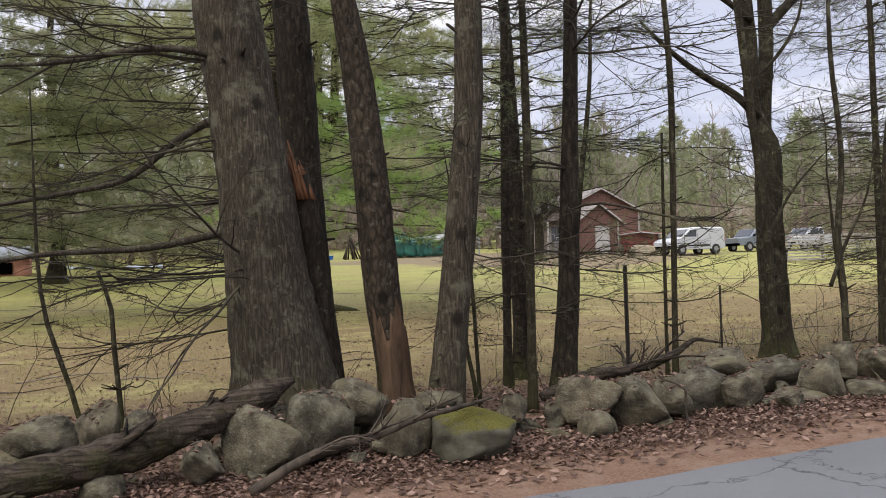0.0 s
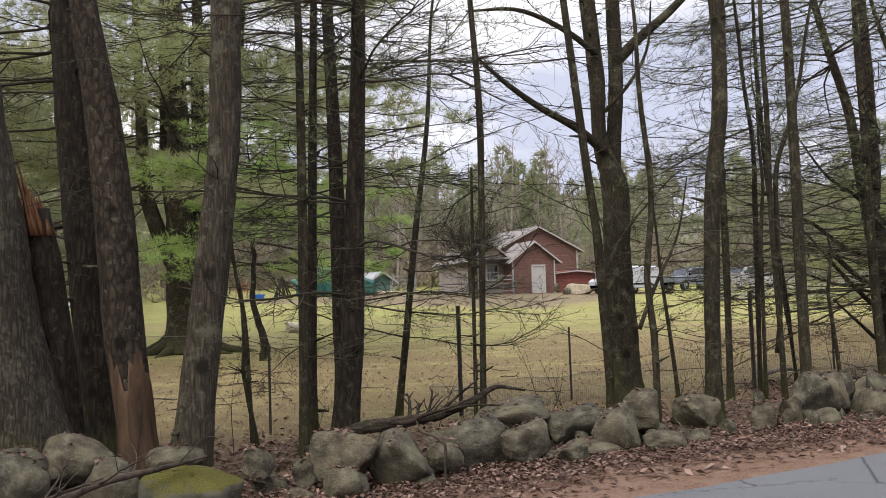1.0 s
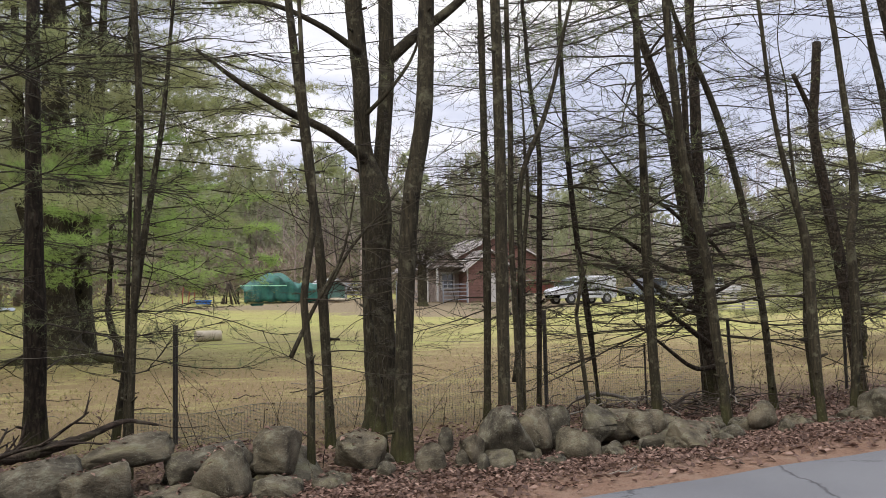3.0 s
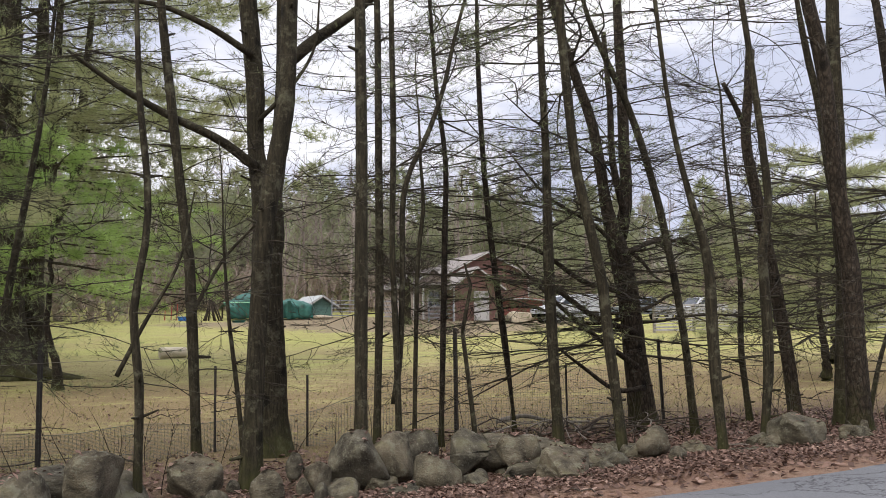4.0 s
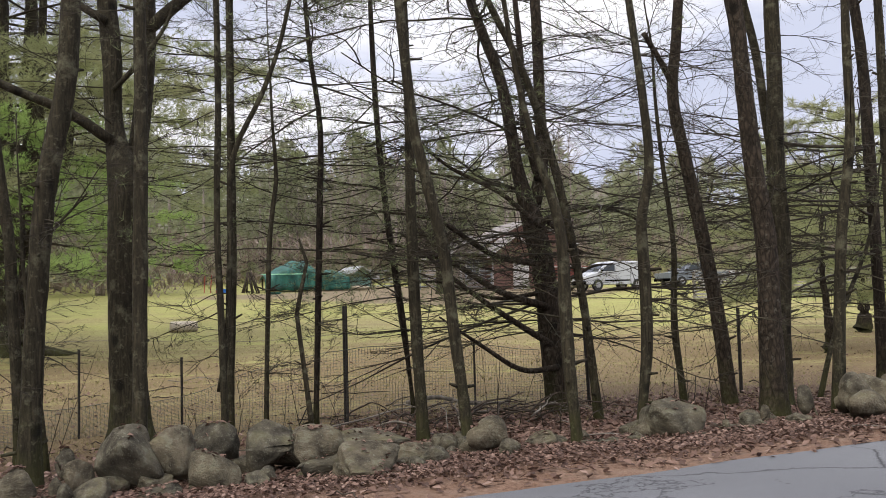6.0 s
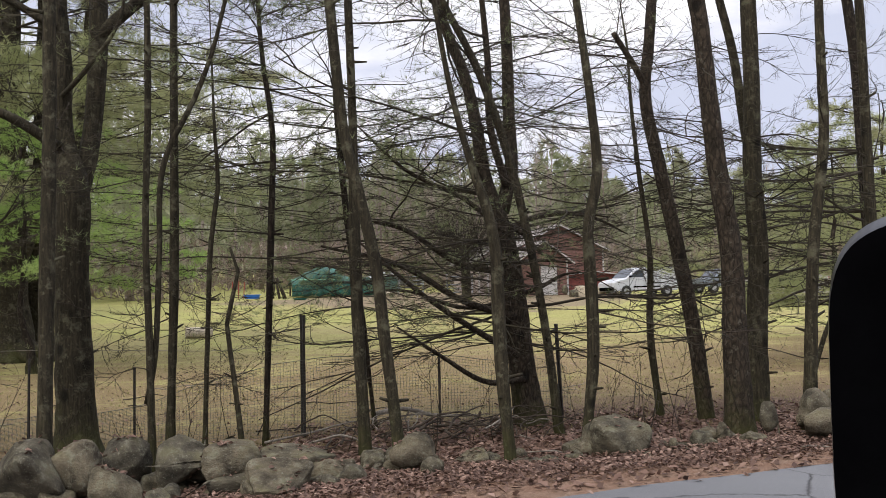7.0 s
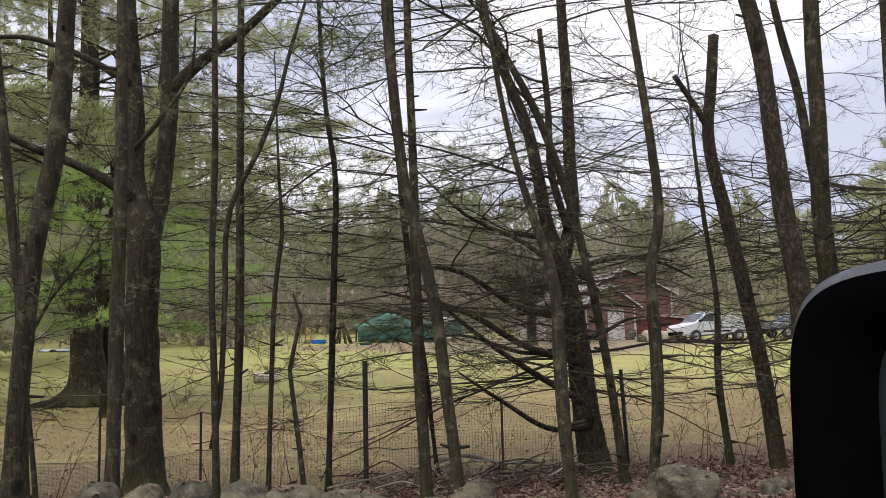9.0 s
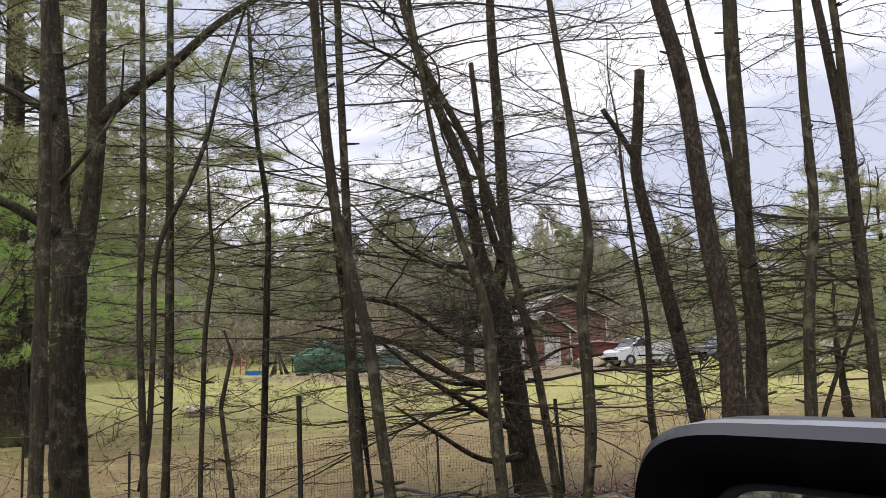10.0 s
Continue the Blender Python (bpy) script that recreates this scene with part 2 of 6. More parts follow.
bare = m.ramp(m.math("ADD", m.math("MULTIPLY", mid, 0.2), m.math("ADD", m.math("MULTIPLY", patchy, 0.65), m.math("ADD", m.math("MULTIPLY", wide, 0.15), m.ramp(m.math("MULTIPLY", yy, 0.02), [(0.30, (0.055, 0.055, 0.055)), (0.52, (0, 0, 0))])))), [(0.45, (0, 0, 0)), (0.54, (0.95, 0.95, 0.95))])
field_far = m.ramp(m.math("MULTIPLY", yy, 0.02), [(0.36, (1, 1, 1)), (0.62, (0.35, 0.35, 0.35))])
grass = m.mix(m.math("MULTIPLY", bare, field_far), grass, dirt)
c = m.mix(m.ramp(m.math("MULTIPLY", yy, 0.05), [(0.315, (0, 0, 0)), (0.345, (1, 1, 1))]), duff, mould)
c = m.mix(m.ramp(m.math("MULTIPLY", yy, 0.05), [(0.40, (0, 0, 0)), (0.52, (1, 1, 1))]), c, grass)
yard_d = m.math("ADD", m.math("MULTIPLY", m.math("ABSOLUTE", m.math("SUBTRACT", m.axis(1), 45.0)), 0.055), m.math("MULTIPLY", m.math("ABSOLUTE", m.math("SUBTRACT", m.axis(0), 21.5)), 0.04))
yard = m.ramp(m.math("ADD", yard_d, m.math("ADD", m.math("MULTIPLY", patchy, 0.6), m.math("MULTIPLY", mid, 0.3))), [(0.95, (0.9, 0.9, 0.9)), (1.25, (0, 0, 0))])
c = m.mix(yard, c, m.ramp(fine, [(0.3, (0.11, 0.083, 0.057)), (0.7, (0.245, 0.19, 0.135))]))
M_GROUND = m.done(c, m.mix(0.5, fine, mid), 0.8, 0.06)

m = Mat("dead_leaves", 0.75, 0.25)
c = m.ramp(m.random(True), [(0.0, (0.055, 0.033, 0.026)), (0.45, (0.115, 0.069, 0.052)), (0.82, (0.18, 0.112, 0.086)), (1.0, (0.29, 0.20, 0.16))])
M_LEAF = m.done(c, translucent=0.2)

m = Mat("grass_blades", 0.8, 0.2)
c = m.ramp(m.random(True), [(0.0, (0.17, 0.165, 0.06)), (0.6, (0.29, 0.26, 0.115)), (1.0, (0.46, 0.38, 0.22))])
M_GRASS = m.done(c, translucent=0.2)


def plain(name, colour, rough=0.6, metal=0.0, vary=0.25, scale=6, spec=0.4, bump=0.15):
    m = Mat(name, rough, spec, metal)
    n = m.noise(scale, 5, 0.65)
    lo = tuple(v * (1 - vary) for v in colour)
    hi = tuple(min(1, v * (1 + vary)) for v in colour)
    return m.done(m.ramp(n, [(0.3, lo), (0.7, hi)]), m.noise(scale * 6, 3), bump, 0.005)


M_RAIL = plain("weathered_rail", (0.30, 0.285, 0.27), 0.85, 0.0, 0.4, 5)
M_STEEL = plain("rusty_steel", (0.045, 0.04, 0.036), 0.7, 0.3, 0.4, 20)
M_WIRE = plain("fence_wire", (0.095, 0.095, 0.075), 0.6, 0.2)
M_BLACK = plain("black_plastic", (0.0015, 0.0015, 0.0018), 0.8, 0.0, 0.2, 40, 0.0, 0.05)
M_STAKE = plain("red_paint", (0.28, 0.05, 0.035), 0.6)
M_PANEL = plain("galvanised_tube", (0.24, 0.26, 0.29), 0.45, 0.4)
M_SHELL = plain("dark_car_paint", (0.012, 0.012, 0.014), 0.3, 0.0, 0.1, 8, 0.4, 0.0)
M_CHROME = plain("silver_paint", (0.36, 0.36, 0.38), 0.34, 1.0, 0.05, 8, 0.5, 0.0)
M_RED = plain("red_barn_boards", (0.155, 0.085, 0.070), 0.85)
M_SHED = plain("red_shed_boards", (0.21, 0.068, 0.055), 0.85)
M_WHITE = plain("white_paint", (0.38, 0.365, 0.35), 0.7, 0, 0.08)
M_ROOF = plain("roof_shingles", (0.19, 0.17, 0.16), 0.9)
M_SIDING = plain("grey_siding", (0.26, 0.215, 0.19), 0.85)
M_TARP = plain("green_tarp", (0.010, 0.072, 0.054), 0.6, 0, 0.6, 2.2)
M_BLUE = plain("blue_plastic", (0.03, 0.16, 0.62), 0.4)
M_VAN = plain("white_car_paint", (0.40, 0.41, 0.44), 0.35, 0, 0.03)
M_CARGREY = plain("grey_car_paint", (0.16, 0.18, 0.21), 0.3, 0.2, 0.05)
M_TYRE = plain("rubber", (0.02, 0.02, 0.02), 0.85)
M_GLASS = plain("dark_glass", (0.03, 0.035, 0.04), 0.08, 0, 0.1, 4, 0.6, 0.0)
m = Mat("mirror_glass", 0.02, 0.5, 1.0)
M_MIRROR = m.done((0.82, 0.84, 0.85))
M_SEAL = plain("grey_seal", (0.010, 0.012, 0.013), 0.6, 0.0, 0.1, 30, 0.1, 0.0)


# ---- mesh tools ----
def cat(points, n):
    """A smooth line of n points through the given control points (any number of columns)."""
    p = np.array(points, float)
    s = np.concatenate([[0], np.cumsum(np.maximum(np.linalg.norm(np.diff(p[:, :3], axis=0), axis=1), 1e-4))])
    h = np.diff(s)
    d = np.diff(p, axis=0) / h[:, None]
    m = np.vstack([d[:1], (d[:-1] * h[1:, None] + d[1:] * h[:-1, None]) / (h[1:] + h[:-1])[:, None], d[-1:]])
    u = np.linspace(0, s[-1], n)
    i = np.clip(np.searchsorted(s, u, side="right") - 1, 0, len(h) - 1)
    f = ((u - s[i]) / h[i])[:, None]
    w = h[i][:, None]
    return (2 * f**3 - 3 * f**2 + 1) * p[i] + (f**3 - 2 * f**2 + f) * w * m[i] + (3 * f**2 - 2 * f**3) * p[i + 1] + (f**3 - f**2) * w * m[i + 1]


class Buf:
    """Collects vertices and faces for one mesh."""

    def __init__(self):
        self.v, self.q, self.t, self.n = [], [], [], 0

    def add(self, v, quads=None, tris=None):
        if quads is not None and len(quads):
            self.q.append(np.asarray(quads) + self.n)
        if tris is not None and len(tris):
            self.t.append(np.asarray(tris) + self.n)
        self.v.append(np.asarray(v, float))
        self.n += len(v)

    def tube(self, line, radius, sides=5, rough=0.0, rng=None):
        p = np.asarray(line, float)
        r = np.broadcast_to(np.asarray(radius, float), (len(p),))
        d = np.gradient(p, axis=0)
        d /= np.linalg.norm(d, axis=1)[:, None] + 1e-9
        ref = np.array([0.0, 0, 1]) if abs(d[0, 2]) < 0.8 else np.array([1.0, 0, 0])
        a = np.cross(d, ref)
        a /= np.linalg.norm(a, axis=1)[:, None] + 1e-9
        b = np.cross(d, a)
        th = np.arange(sides) * 2 * math.pi / sides
        rr = r[:, None] * np.ones(sides)
        if rough:
            rr = rr * (1 + rough * rng.uniform(-1, 1, rr.shape))
        ring = p[:, None] + rr[..., None] * (np.cos(th)[None, :, None] * a[:, None] + np.sin(th)[None, :, None] * b[:, None])
        k, j = np.meshgrid(np.arange(len(p) - 1), np.arange(sides), indexing="ij")
        k, j = k.ravel(), j.ravel()
        j2 = (j + 1) % sides
        quads = np.stack([k * sides + j, k * sides + j2, (k + 1) * sides + j2, (k + 1) * sides + j], 1)
        m = len(p) * sides
        v = np.vstack([ring.reshape(-1, 3), p[:1], p[-1:]])
        js = np.arange(sides)
        caps = np.vstack([np.stack([(js + 1) % sides, js, np.full(sides, m)], 1),
                          np.stack([(len(p) - 1) * sides + js, (len(p) - 1) * sides + (js + 1) % sides, np.full(sides, m + 1)], 1)])
        self.add(v[:m] if sides == 3 else v, quads, None if sides == 3 else caps)

    def box(self, x0, y0, z0, x1, y1, z1):
        v = [(x, y, z) for z in (z0, z1) for y in (y0, y1) for x in (x0, x1)]
        self.add(v, [(0, 2, 3, 1), (4, 5, 7, 6), (0, 1, 5, 4), (2, 6, 7, 3), (0, 4, 6, 2), (1, 3, 7, 5)])

    def mesh(self, name, material, smooth=True):
        me = bpy.data.meshes.new(name)
        v = np.vstack(self.v).astype(np.float32)
        q = np.vstack(self.q).astype(np.int32) if self.q else np.zeros((0, 4), np.int32)
        t = np.vstack(self.t).astype(np.int32) if self.t else np.zeros((0, 3), np.int32)
        me.vertices.add(len(v))
        me.vertices.foreach_set("co", v.ravel())
        loops = np.concatenate([q.ravel(), t.ravel()])
        me.loops.add(len(loops))
        me.loops.foreach_set("vertex_index", loops)
        starts = np.concatenate([np.arange(len(q)) * 4, len(q) * 4 + np.arange(len(t)) * 3]).astype(np.int32)
        me.polygons.add(len(starts))
        me.polygons.foreach_set("loop_start", starts)
        me.update(calc_edges=True)
        me.validate()
        if smooth:
            me.polygons.foreach_set("use_smooth", np.ones(len(me.polygons), bool))
        me.materials.append(material)
        return me


def part(name, buf, material, parent=None, label="", smooth=True, kind=""):
    ob = new(name, buf.mesh(name, material, smooth) if isinstance(buf, Buf) else buf)
    if parent is not None:
        ob.parent = parent
    return tagged(ob, label, kind=kind)


def from_bm(name, bm, material, parent=None, label="", smooth=False, kind=""):
    me = bpy.data.meshes.new(name)
    bm.to_mesh(me)
    bm.free()
    if smooth:
        me.polygons.foreach_set("use_smooth", np.ones(len(me.polygons), bool))
    me.materials.append(material)
    return part(name, me, material, parent, label, kind=kind)


def base(name, label, category, group="", at=(0, 0, 0)):
    e = new(name)
    e.empty_display_size = 0.2
    e.location = at
    return tagged(e, label, category, group)


def boxbm(bm, size, m, bevel=0.0):
    g = bmesh.ops.create_cube(bm, size=1.0, matrix=m @ Matrix.Diagonal((*size, 1)))
    if bevel:
        edges = {e for v in g["verts"] for e in v.link_edges}
        bmesh.ops.bevel(bm, geom=list(edges), offset=bevel, segments=2, affect="EDGES", profile=0.6)


# ---- ground ----
def edge(x):
    """The far edge of the asphalt."""
    return 4.9 + 0.0018 * np.clip(x, -6, 20) ** 2


def road_z(x):
    return 0.06 + 0.026 * np.clip(x, -30, 30)


PROFILE_Y = (6.1, 7.2, 8.5, 9.5, 14, 20, 26, 32, 38, 42, 46, 60, 90, 140, 300, 900)
PROFILE_Z = (0.16, 0.2, 0.19, 0.17, 0.26, 0.40, 0.52, 0.95, 1.50, 1.85, 2.12, 2.95, 4.6, 8, 11, 15)


def bumps(x, y):
    return 0.5 * (np.sin(x * 1.7 + 0.6 * np.sin(y * 1.1)) * np.cos(y * 1.9 + x * 0.4) + 0.5 * np.sin(x * 4.3 + y * 2.2) * np.cos(y * 3.7 - x))


def gz(x, y):
    x, y = np.asarray(x, float), np.asarray(y, float)
    e = edge(x)
    far = np.interp(y, PROFILE_Y, PROFILE_Z)
    f = np.clip((y - e) / 3.4, 0, 1)
    z = road_z(x) + (far - road_z(x)) * f * f * (3 - 2 * f)
    z = z + 0.035 * bumps(x, y) * np.clip((y - e) / 0.8, 0, 1)
    return z - 0.02 * np.clip((e - y) / 0.3, 0, 1)


def g1(x, y):
    return float(gz(x, y))


def sheet(xs, ys, z_of):
    X, Y = np.meshgrid(xs, ys)
    Z = z_of(X, Y)
    b = Buf()
    nx, ny = len(xs), len(ys)
    i, j = np.meshgrid(np.arange(nx - 1), np.arange(ny - 1))
    k = (j * nx + i).ravel()
    b.add(np.stack([X.ravel(), Y.ravel(), Z.ravel()], 1), np.stack([k, k + 1, k + nx + 1, k + nx], 1))
    return b


xs = np.concatenate([[-900, -400, -200, -100, -60], np.arange(-40, -8, 1.5), np.arange(-8, 24, 0.16), np.arange(24, 60, 1.5), [60, 80, 120, 200, 400, 900]])
ys = np.concatenate([[-900, -300, -100, -40, -20, -10, -4, 0, 3, 4.4], np.arange(4.6, 12, 0.14), np.arange(12, 30, 0.6), np.arange(30, 60, 2), [60, 70, 80, 100, 140, 200, 300, 500, 900]])
ground = part("ground", sheet(xs, ys, gz), M_GROUND, label="leaf-strewn roadside and grazed grass field rising gently", kind="structure")
xr = np.concatenate([np.arange(-60, -6, 2.0), np.arange(-6, 18, 0.25), np.arange(18, 60, 2.0)])
v = np.linspace(0, 1, 24)
X = np.repeat(xr[None], 24, 0)
wob = 0.03 * np.sin(xr * 2.3) + 0.025 * np.sin(xr * 5.1 + 1)
Y = -2.4 + (edge(xr) + wob + 2.4)[None] * v[:, None]
Z = road_z(X) + 0.004 + 0.03 * np.sin(v * math.pi)[:, None] - 0.012 * (v[:, None] > 0.99)
b = Buf()
nx = len(xr)
i, j = np.meshgrid(np.arange(nx - 1), np.arange(23))
k = (j * nx + i).ravel()
b.add(np.stack([X.ravel(), Y.ravel(), Z.ravel()], 1), np.stack([k, k + 1, k + nx + 1, k + nx], 1))
part("road", b, M_ASPHALT, label="grey cracked asphalt country road", kind="structure")

# ---- trees ----
TAGS = {
    "pine": ("pine_tree", "slender pine with dead lower branches and rough dark bark", "tree", M_PINE),
    "hard": ("hardwood_tree", "bare hardwood tree with grey-brown bark", "tree", M_SMOOTH),
    "sap": ("sapling", "thin bare sapling with fine twigs", "tree", M_SMOOTH),
}


def twigs(buf, rng, p0, d, length, r, depth, droop=0.0, sides=4, fork=5, level=1.0):
    """A branch with finer branches on it."""
    n = 9 if depth > 1 else 6 if depth else 4
    d = np.array(d, float) / np.linalg.norm(d)
    pts = [np.array(p0, float)]
    step = length / (n - 1)
    bend = rng.normal(0, 0.085, 3) * np.array([1, 1, 0.6]) * (7 / (n + 1))
    for k in range(n - 1):
        lift = -droop / n if k < n * 0.6 else 0.09 + abs(droop) * 0.5
        d = d * np.array([1, 1, level]) + rng.normal(0, 0.085, 3) * np.array([1, 1, level]) + bend + np.array([0, 0, lift])
        d /= np.linalg.norm(d)
        pts.append(pts[-1] + d * step)
    pts = np.array(pts)
    buf.tube(pts, np.linspace(r, r * 0.3, n), sides if r > 0.006 else 3)
    if depth:
        for _ in range(fork):
            k = rng.uniform(0.2, 0.97) * (n - 1)
            a = int(k)
            q = pts[a] + (pts[min(a + 1, n - 1)] - pts[a]) * (k - a)
            t = pts[min(a + 1, n - 1)] - pts[a]
            side = np.cross(t, rng.normal(0, 1, 3)) * np.array([1, 1, 0.45 if level == 1.0 else 0.2])
            nd = t / (np.linalg.norm(t) + 1e-9) + 0.9 * side / (np.linalg.norm(side) + 1e-9)
            twigs(buf, rng, q, nd, length * rng.uniform(0.25, 0.5) * (1.15 - 0.5 * k / n), max(r * 0.5, 0.0018), depth - 1, droop, 3, max(2, fork - 2), level)
    return pts


def tufts(buf, rng, centres, dirs, size, blades, width):
    """Bunches of needles, one thin triangle a blade bundle."""
    c = np.repeat(centres, blades, 0)
    d = np.repeat(dirs, blades, 0) + rng.normal(0, 0.75, (len(c), 3))
    d /= np.linalg.norm(d, axis=1)[:, None] + 1e-9
    s = rng.normal(0, 1, (len(c), 3))
    s = np.cross(d, s)
    s /= np.linalg.norm(s, axis=1)[:, None] + 1e-9
    ln = size * rng.uniform(0.6, 1.2, len(c))[:, None]
    w = width * rng.uniform(0.6, 1.3, len(c))[:, None]
    v = np.stack([c - s * w / 2, c + s * w / 2, c + d * ln], 1).reshape(-1, 3)
    buf.add(v, tris=np.arange(len(v)).reshape(-1, 3))


def ground_line(pts, top):
    """Carries a trunk down into the ground and up to its top."""
    p = [list(q) for q in pts]
    a, b2 = p[0], p[1]
    z = g1(a[0], a[1]) - 0.12
    if a[2] > z + 0.05:
        k = (a[2] - z) / max(b2[2] - a[2], 0.05)
        k2 = min(k, 1.5) * 0.8
        p.insert(0, [a[0] - (b2[0] - a[0]) * k2, a[1] - (b2[1] - a[1]) * k2, z, a[3] * 1.22])
    c, d = p[-2], p[-1]
    if top > d[2] + 0.5:
        dx, dz = (d[0] - c[0]), max(d[2] - c[2], 0.2)
        for f in (0.35, 0.7, 1.0):
            h = (top - d[2]) * f
            p.append([d[0] + 0.6 * dx / dz * h, d[1] + 0.15 * h * (0.3 if len(p) % 2 else -0.2), d[2] + h, max(d[3] * (1 - 0.92 * f), 0.006)])
    return p


def tree(kind, *pts, top=8.0, seed=1, branches=14, reach=1.2, zlow=0.9, zhigh=5.6, mat=None, label="", limbs=(), flat=0.15, droop=0.12, fork=5, tuft=0, rise=0.04, az0=0.0, az1=6.283, thick=0.0056, tuft_from=-1.0):
    """A tree from its trunk line of (x, y, z, radius); limbs are further lines that leave the trunk."""
    name, text, cat_name, tm = TAGS[kind]
    rng = np.random.default_rng(seed)
    p = ground_line(pts, top)
    e = base(name, label or text, cat_name, at=(p[0][0], p[0][1], g1(p[0][0], p[0][1])))
    off = np.array(e.location)
    n = max(10, int((p[-1][2] - p[0][2]) / (0.13 if p[0][3] > 0.055 else 0.24)))
    line = cat(p, n)
    line[:, 3] = np.maximum(line[:, 3], 0.004)
    r0 = p[0][3]
    flare = 1 + (0.1 if r0 < 0.1 else 0.22) * np.exp(-np.maximum(line[:, 2] - g1(p[0][0], p[0][1]), 0) / (0.12 + r0))
    sides = 7 if r0 < 0.05 else 12 if r0 < 0.12 else 22
    tb = Buf()
    tb.tube(line[:, :3] - off, line[:, 3] * flare, sides, 0.045 if r0 > 0.055 else 0.03, rng)
    for _ in range(rng.integers(5, 12)):
        q = line[rng.integers(3, max(4, int(n * 0.5)))]
        az = rng.uniform(0, 2 * math.pi)
        s0 = q[:3] - off
        s1 = s0 + np.array([math.cos(az), math.sin(az), rng.uniform(-0.1, 0.5)]) * (q[3] + rng.uniform(0.02, 0.13))
        tb.tube(np.linspace(s0, s1, 4), np.linspace(1.4, 0.7, 4) * min(0.016, q[3] * 0.3), 5, 0.15, rng)
    part("trunk", tb, mat or tm, e)
    for lb in limbs:
        ll = cat(lb, 4 * len(lb))
        bb = Buf()
        bb.tube(ll[:, :3] - off, np.maximum(ll[:, 3], 0.004), 8 if lb[0][3] > 0.03 else 6, 0.03, rng)
        part("limb", bb, mat or tm, e)
    cents, dirs = [], []
    roots = [line] + [cat(lb, 12) for lb in limbs]
    for b_i in range(branches):
        if limbs and rng.random() < 0.35:
            L = roots[1 + rng.integers(len(limbs))]
            q = L[rng.integers(3, len(L))]
        else:
            z = rng.uniform(zlow, zhigh)
            q = line[np.argmin(abs(line[:, 2] - z))]
        az = rng.uniform(az0, az1)
        up = rise + rng.normal(0, flat)
        ln = reach * rng.uniform(0.45, 1.25)
        tw = Buf()
        pts2 = twigs(tw, rng, q[:3] - off, (math.cos(az), math.sin(az), up), ln, min(max(thick * ln, 0.0035), q[3] * 0.55), 2, droop, 5, fork + 2, 0.8 if kind == "pine" else 1.0)
        part("branch", tw, M_TWIG, e)
        if tuft and q[2] > tuft_from:
            for _ in range(tuft):
                cents.append(pts2[rng.integers(3, len(pts2))] + rng.normal(0, 1, 3) * np.array([0.2, 0.2, 0.06]))
                dirs.append((rng.normal(0, 0.4), rng.normal(0, 0.4), 0.5))
    if tuft:
        fb = Buf()
        tufts(fb, rng, np.array(cents), np.array(dirs), 0.095, 11, 0.004)
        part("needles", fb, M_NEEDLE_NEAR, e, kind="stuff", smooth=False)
    return e


# the big trees by the wall
tree("hard", (0.19, 7.25, 0.73, 0.373), (0.11, 7.25, 1.39, 0.327), (0.06, 7.25, 1.84, 0.304), (-0.05, 7.25, 2.74, 0.270), (-0.17, 7.25, 3.64, 0.258), top=13, seed=11, branches=14, reach=1.7, zlow=0.9, zhigh=3.3, az0=2.2, az1=3.9, flat=0.22, rise=-0.15, thick=0.008, mat=M_OAK,
     label="thick old oak trunk with furrowed grey bark, mossy foot",
     limbs=[[(-0.05, 7.35, 2.82, 0.038), (-0.49, 7.50, 2.59, 0.031), (-0.92, 7.70, 2.26, 0.025), (-1.45, 7.90, 2.15, 0.020), (-2.62, 8.10, 1.96, 0.009)],
            [(0.00, 7.30, 1.85, 0.033), (-0.71, 7.50, 1.70, 0.027), (-1.58, 7.70, 1.66, 0.020), (-2.42, 7.90, 1.52, 0.009)],
            [(0.00, 7.20, 3.14, 0.039), (-0.63, 7.10, 3.19, 0.028), (-1.43, 7.00, 3.01, 0.017), (-2.21, 7.00, 2.95, 0.009)]])
tree("pine", (0.90, 8.80, 0.60, 0.166), (0.83, 8.80, 1.57, 0.166), (0.77, 8.80, 2.38, 0.175), (0.71, 8.80, 3.46, 0.183), (0.67, 8.80, 4.28, 0.168), top=13, seed=12, branches=24, reach=2.6, zlow=1.1, zhigh=5.0, az0=1.9, az1=3.7, rise=-0.22, flat=0.2, thick=0.0062, droop=0.1, fork=7)
pc = tree("pine", (1.07, 7.05, 0.53, 0.127), (0.99, 7.05, 1.36, 0.149), (0.92, 7.05, 2.28, 0.138), (0.85, 7.05, 2.97, 0.126), (0.74, 7.05, 3.65, 0.103), top=12, seed=13, branches=14, reach=1.0, mat=M_ROUGH, zlow=1.5,
          label="dark flaky pine trunk, bark stripped from its foot")
tree("hard", (1.44, 6.80, 0.52, 0.141), (1.60, 6.80, 1.79, 0.126), (1.70, 6.80, 2.72, 0.116), (1.73, 6.80, 3.66, 0.116), top=12, seed=14, branches=7, reach=1.0, mat=M_OAK, zlow=2)
tree("sap", (2.35, 7.10, 0.35, 0.045), (2.37, 7.10, 1.66, 0.041), (2.38, 7.10, 2.82, 0.037), (2.38, 7.10, 3.53, 0.033), top=9, seed=15, branches=18, reach=1.1)
tree("pine", (2.85, 8.65, 0.34, 0.054), (2.88, 8.65, 2.02, 0.049), (2.92, 8.65, 3.42, 0.042), top=10, seed=16, branches=32, reach=1.7, fork=6, zlow=2.3, zhigh=5.8, tuft=30)
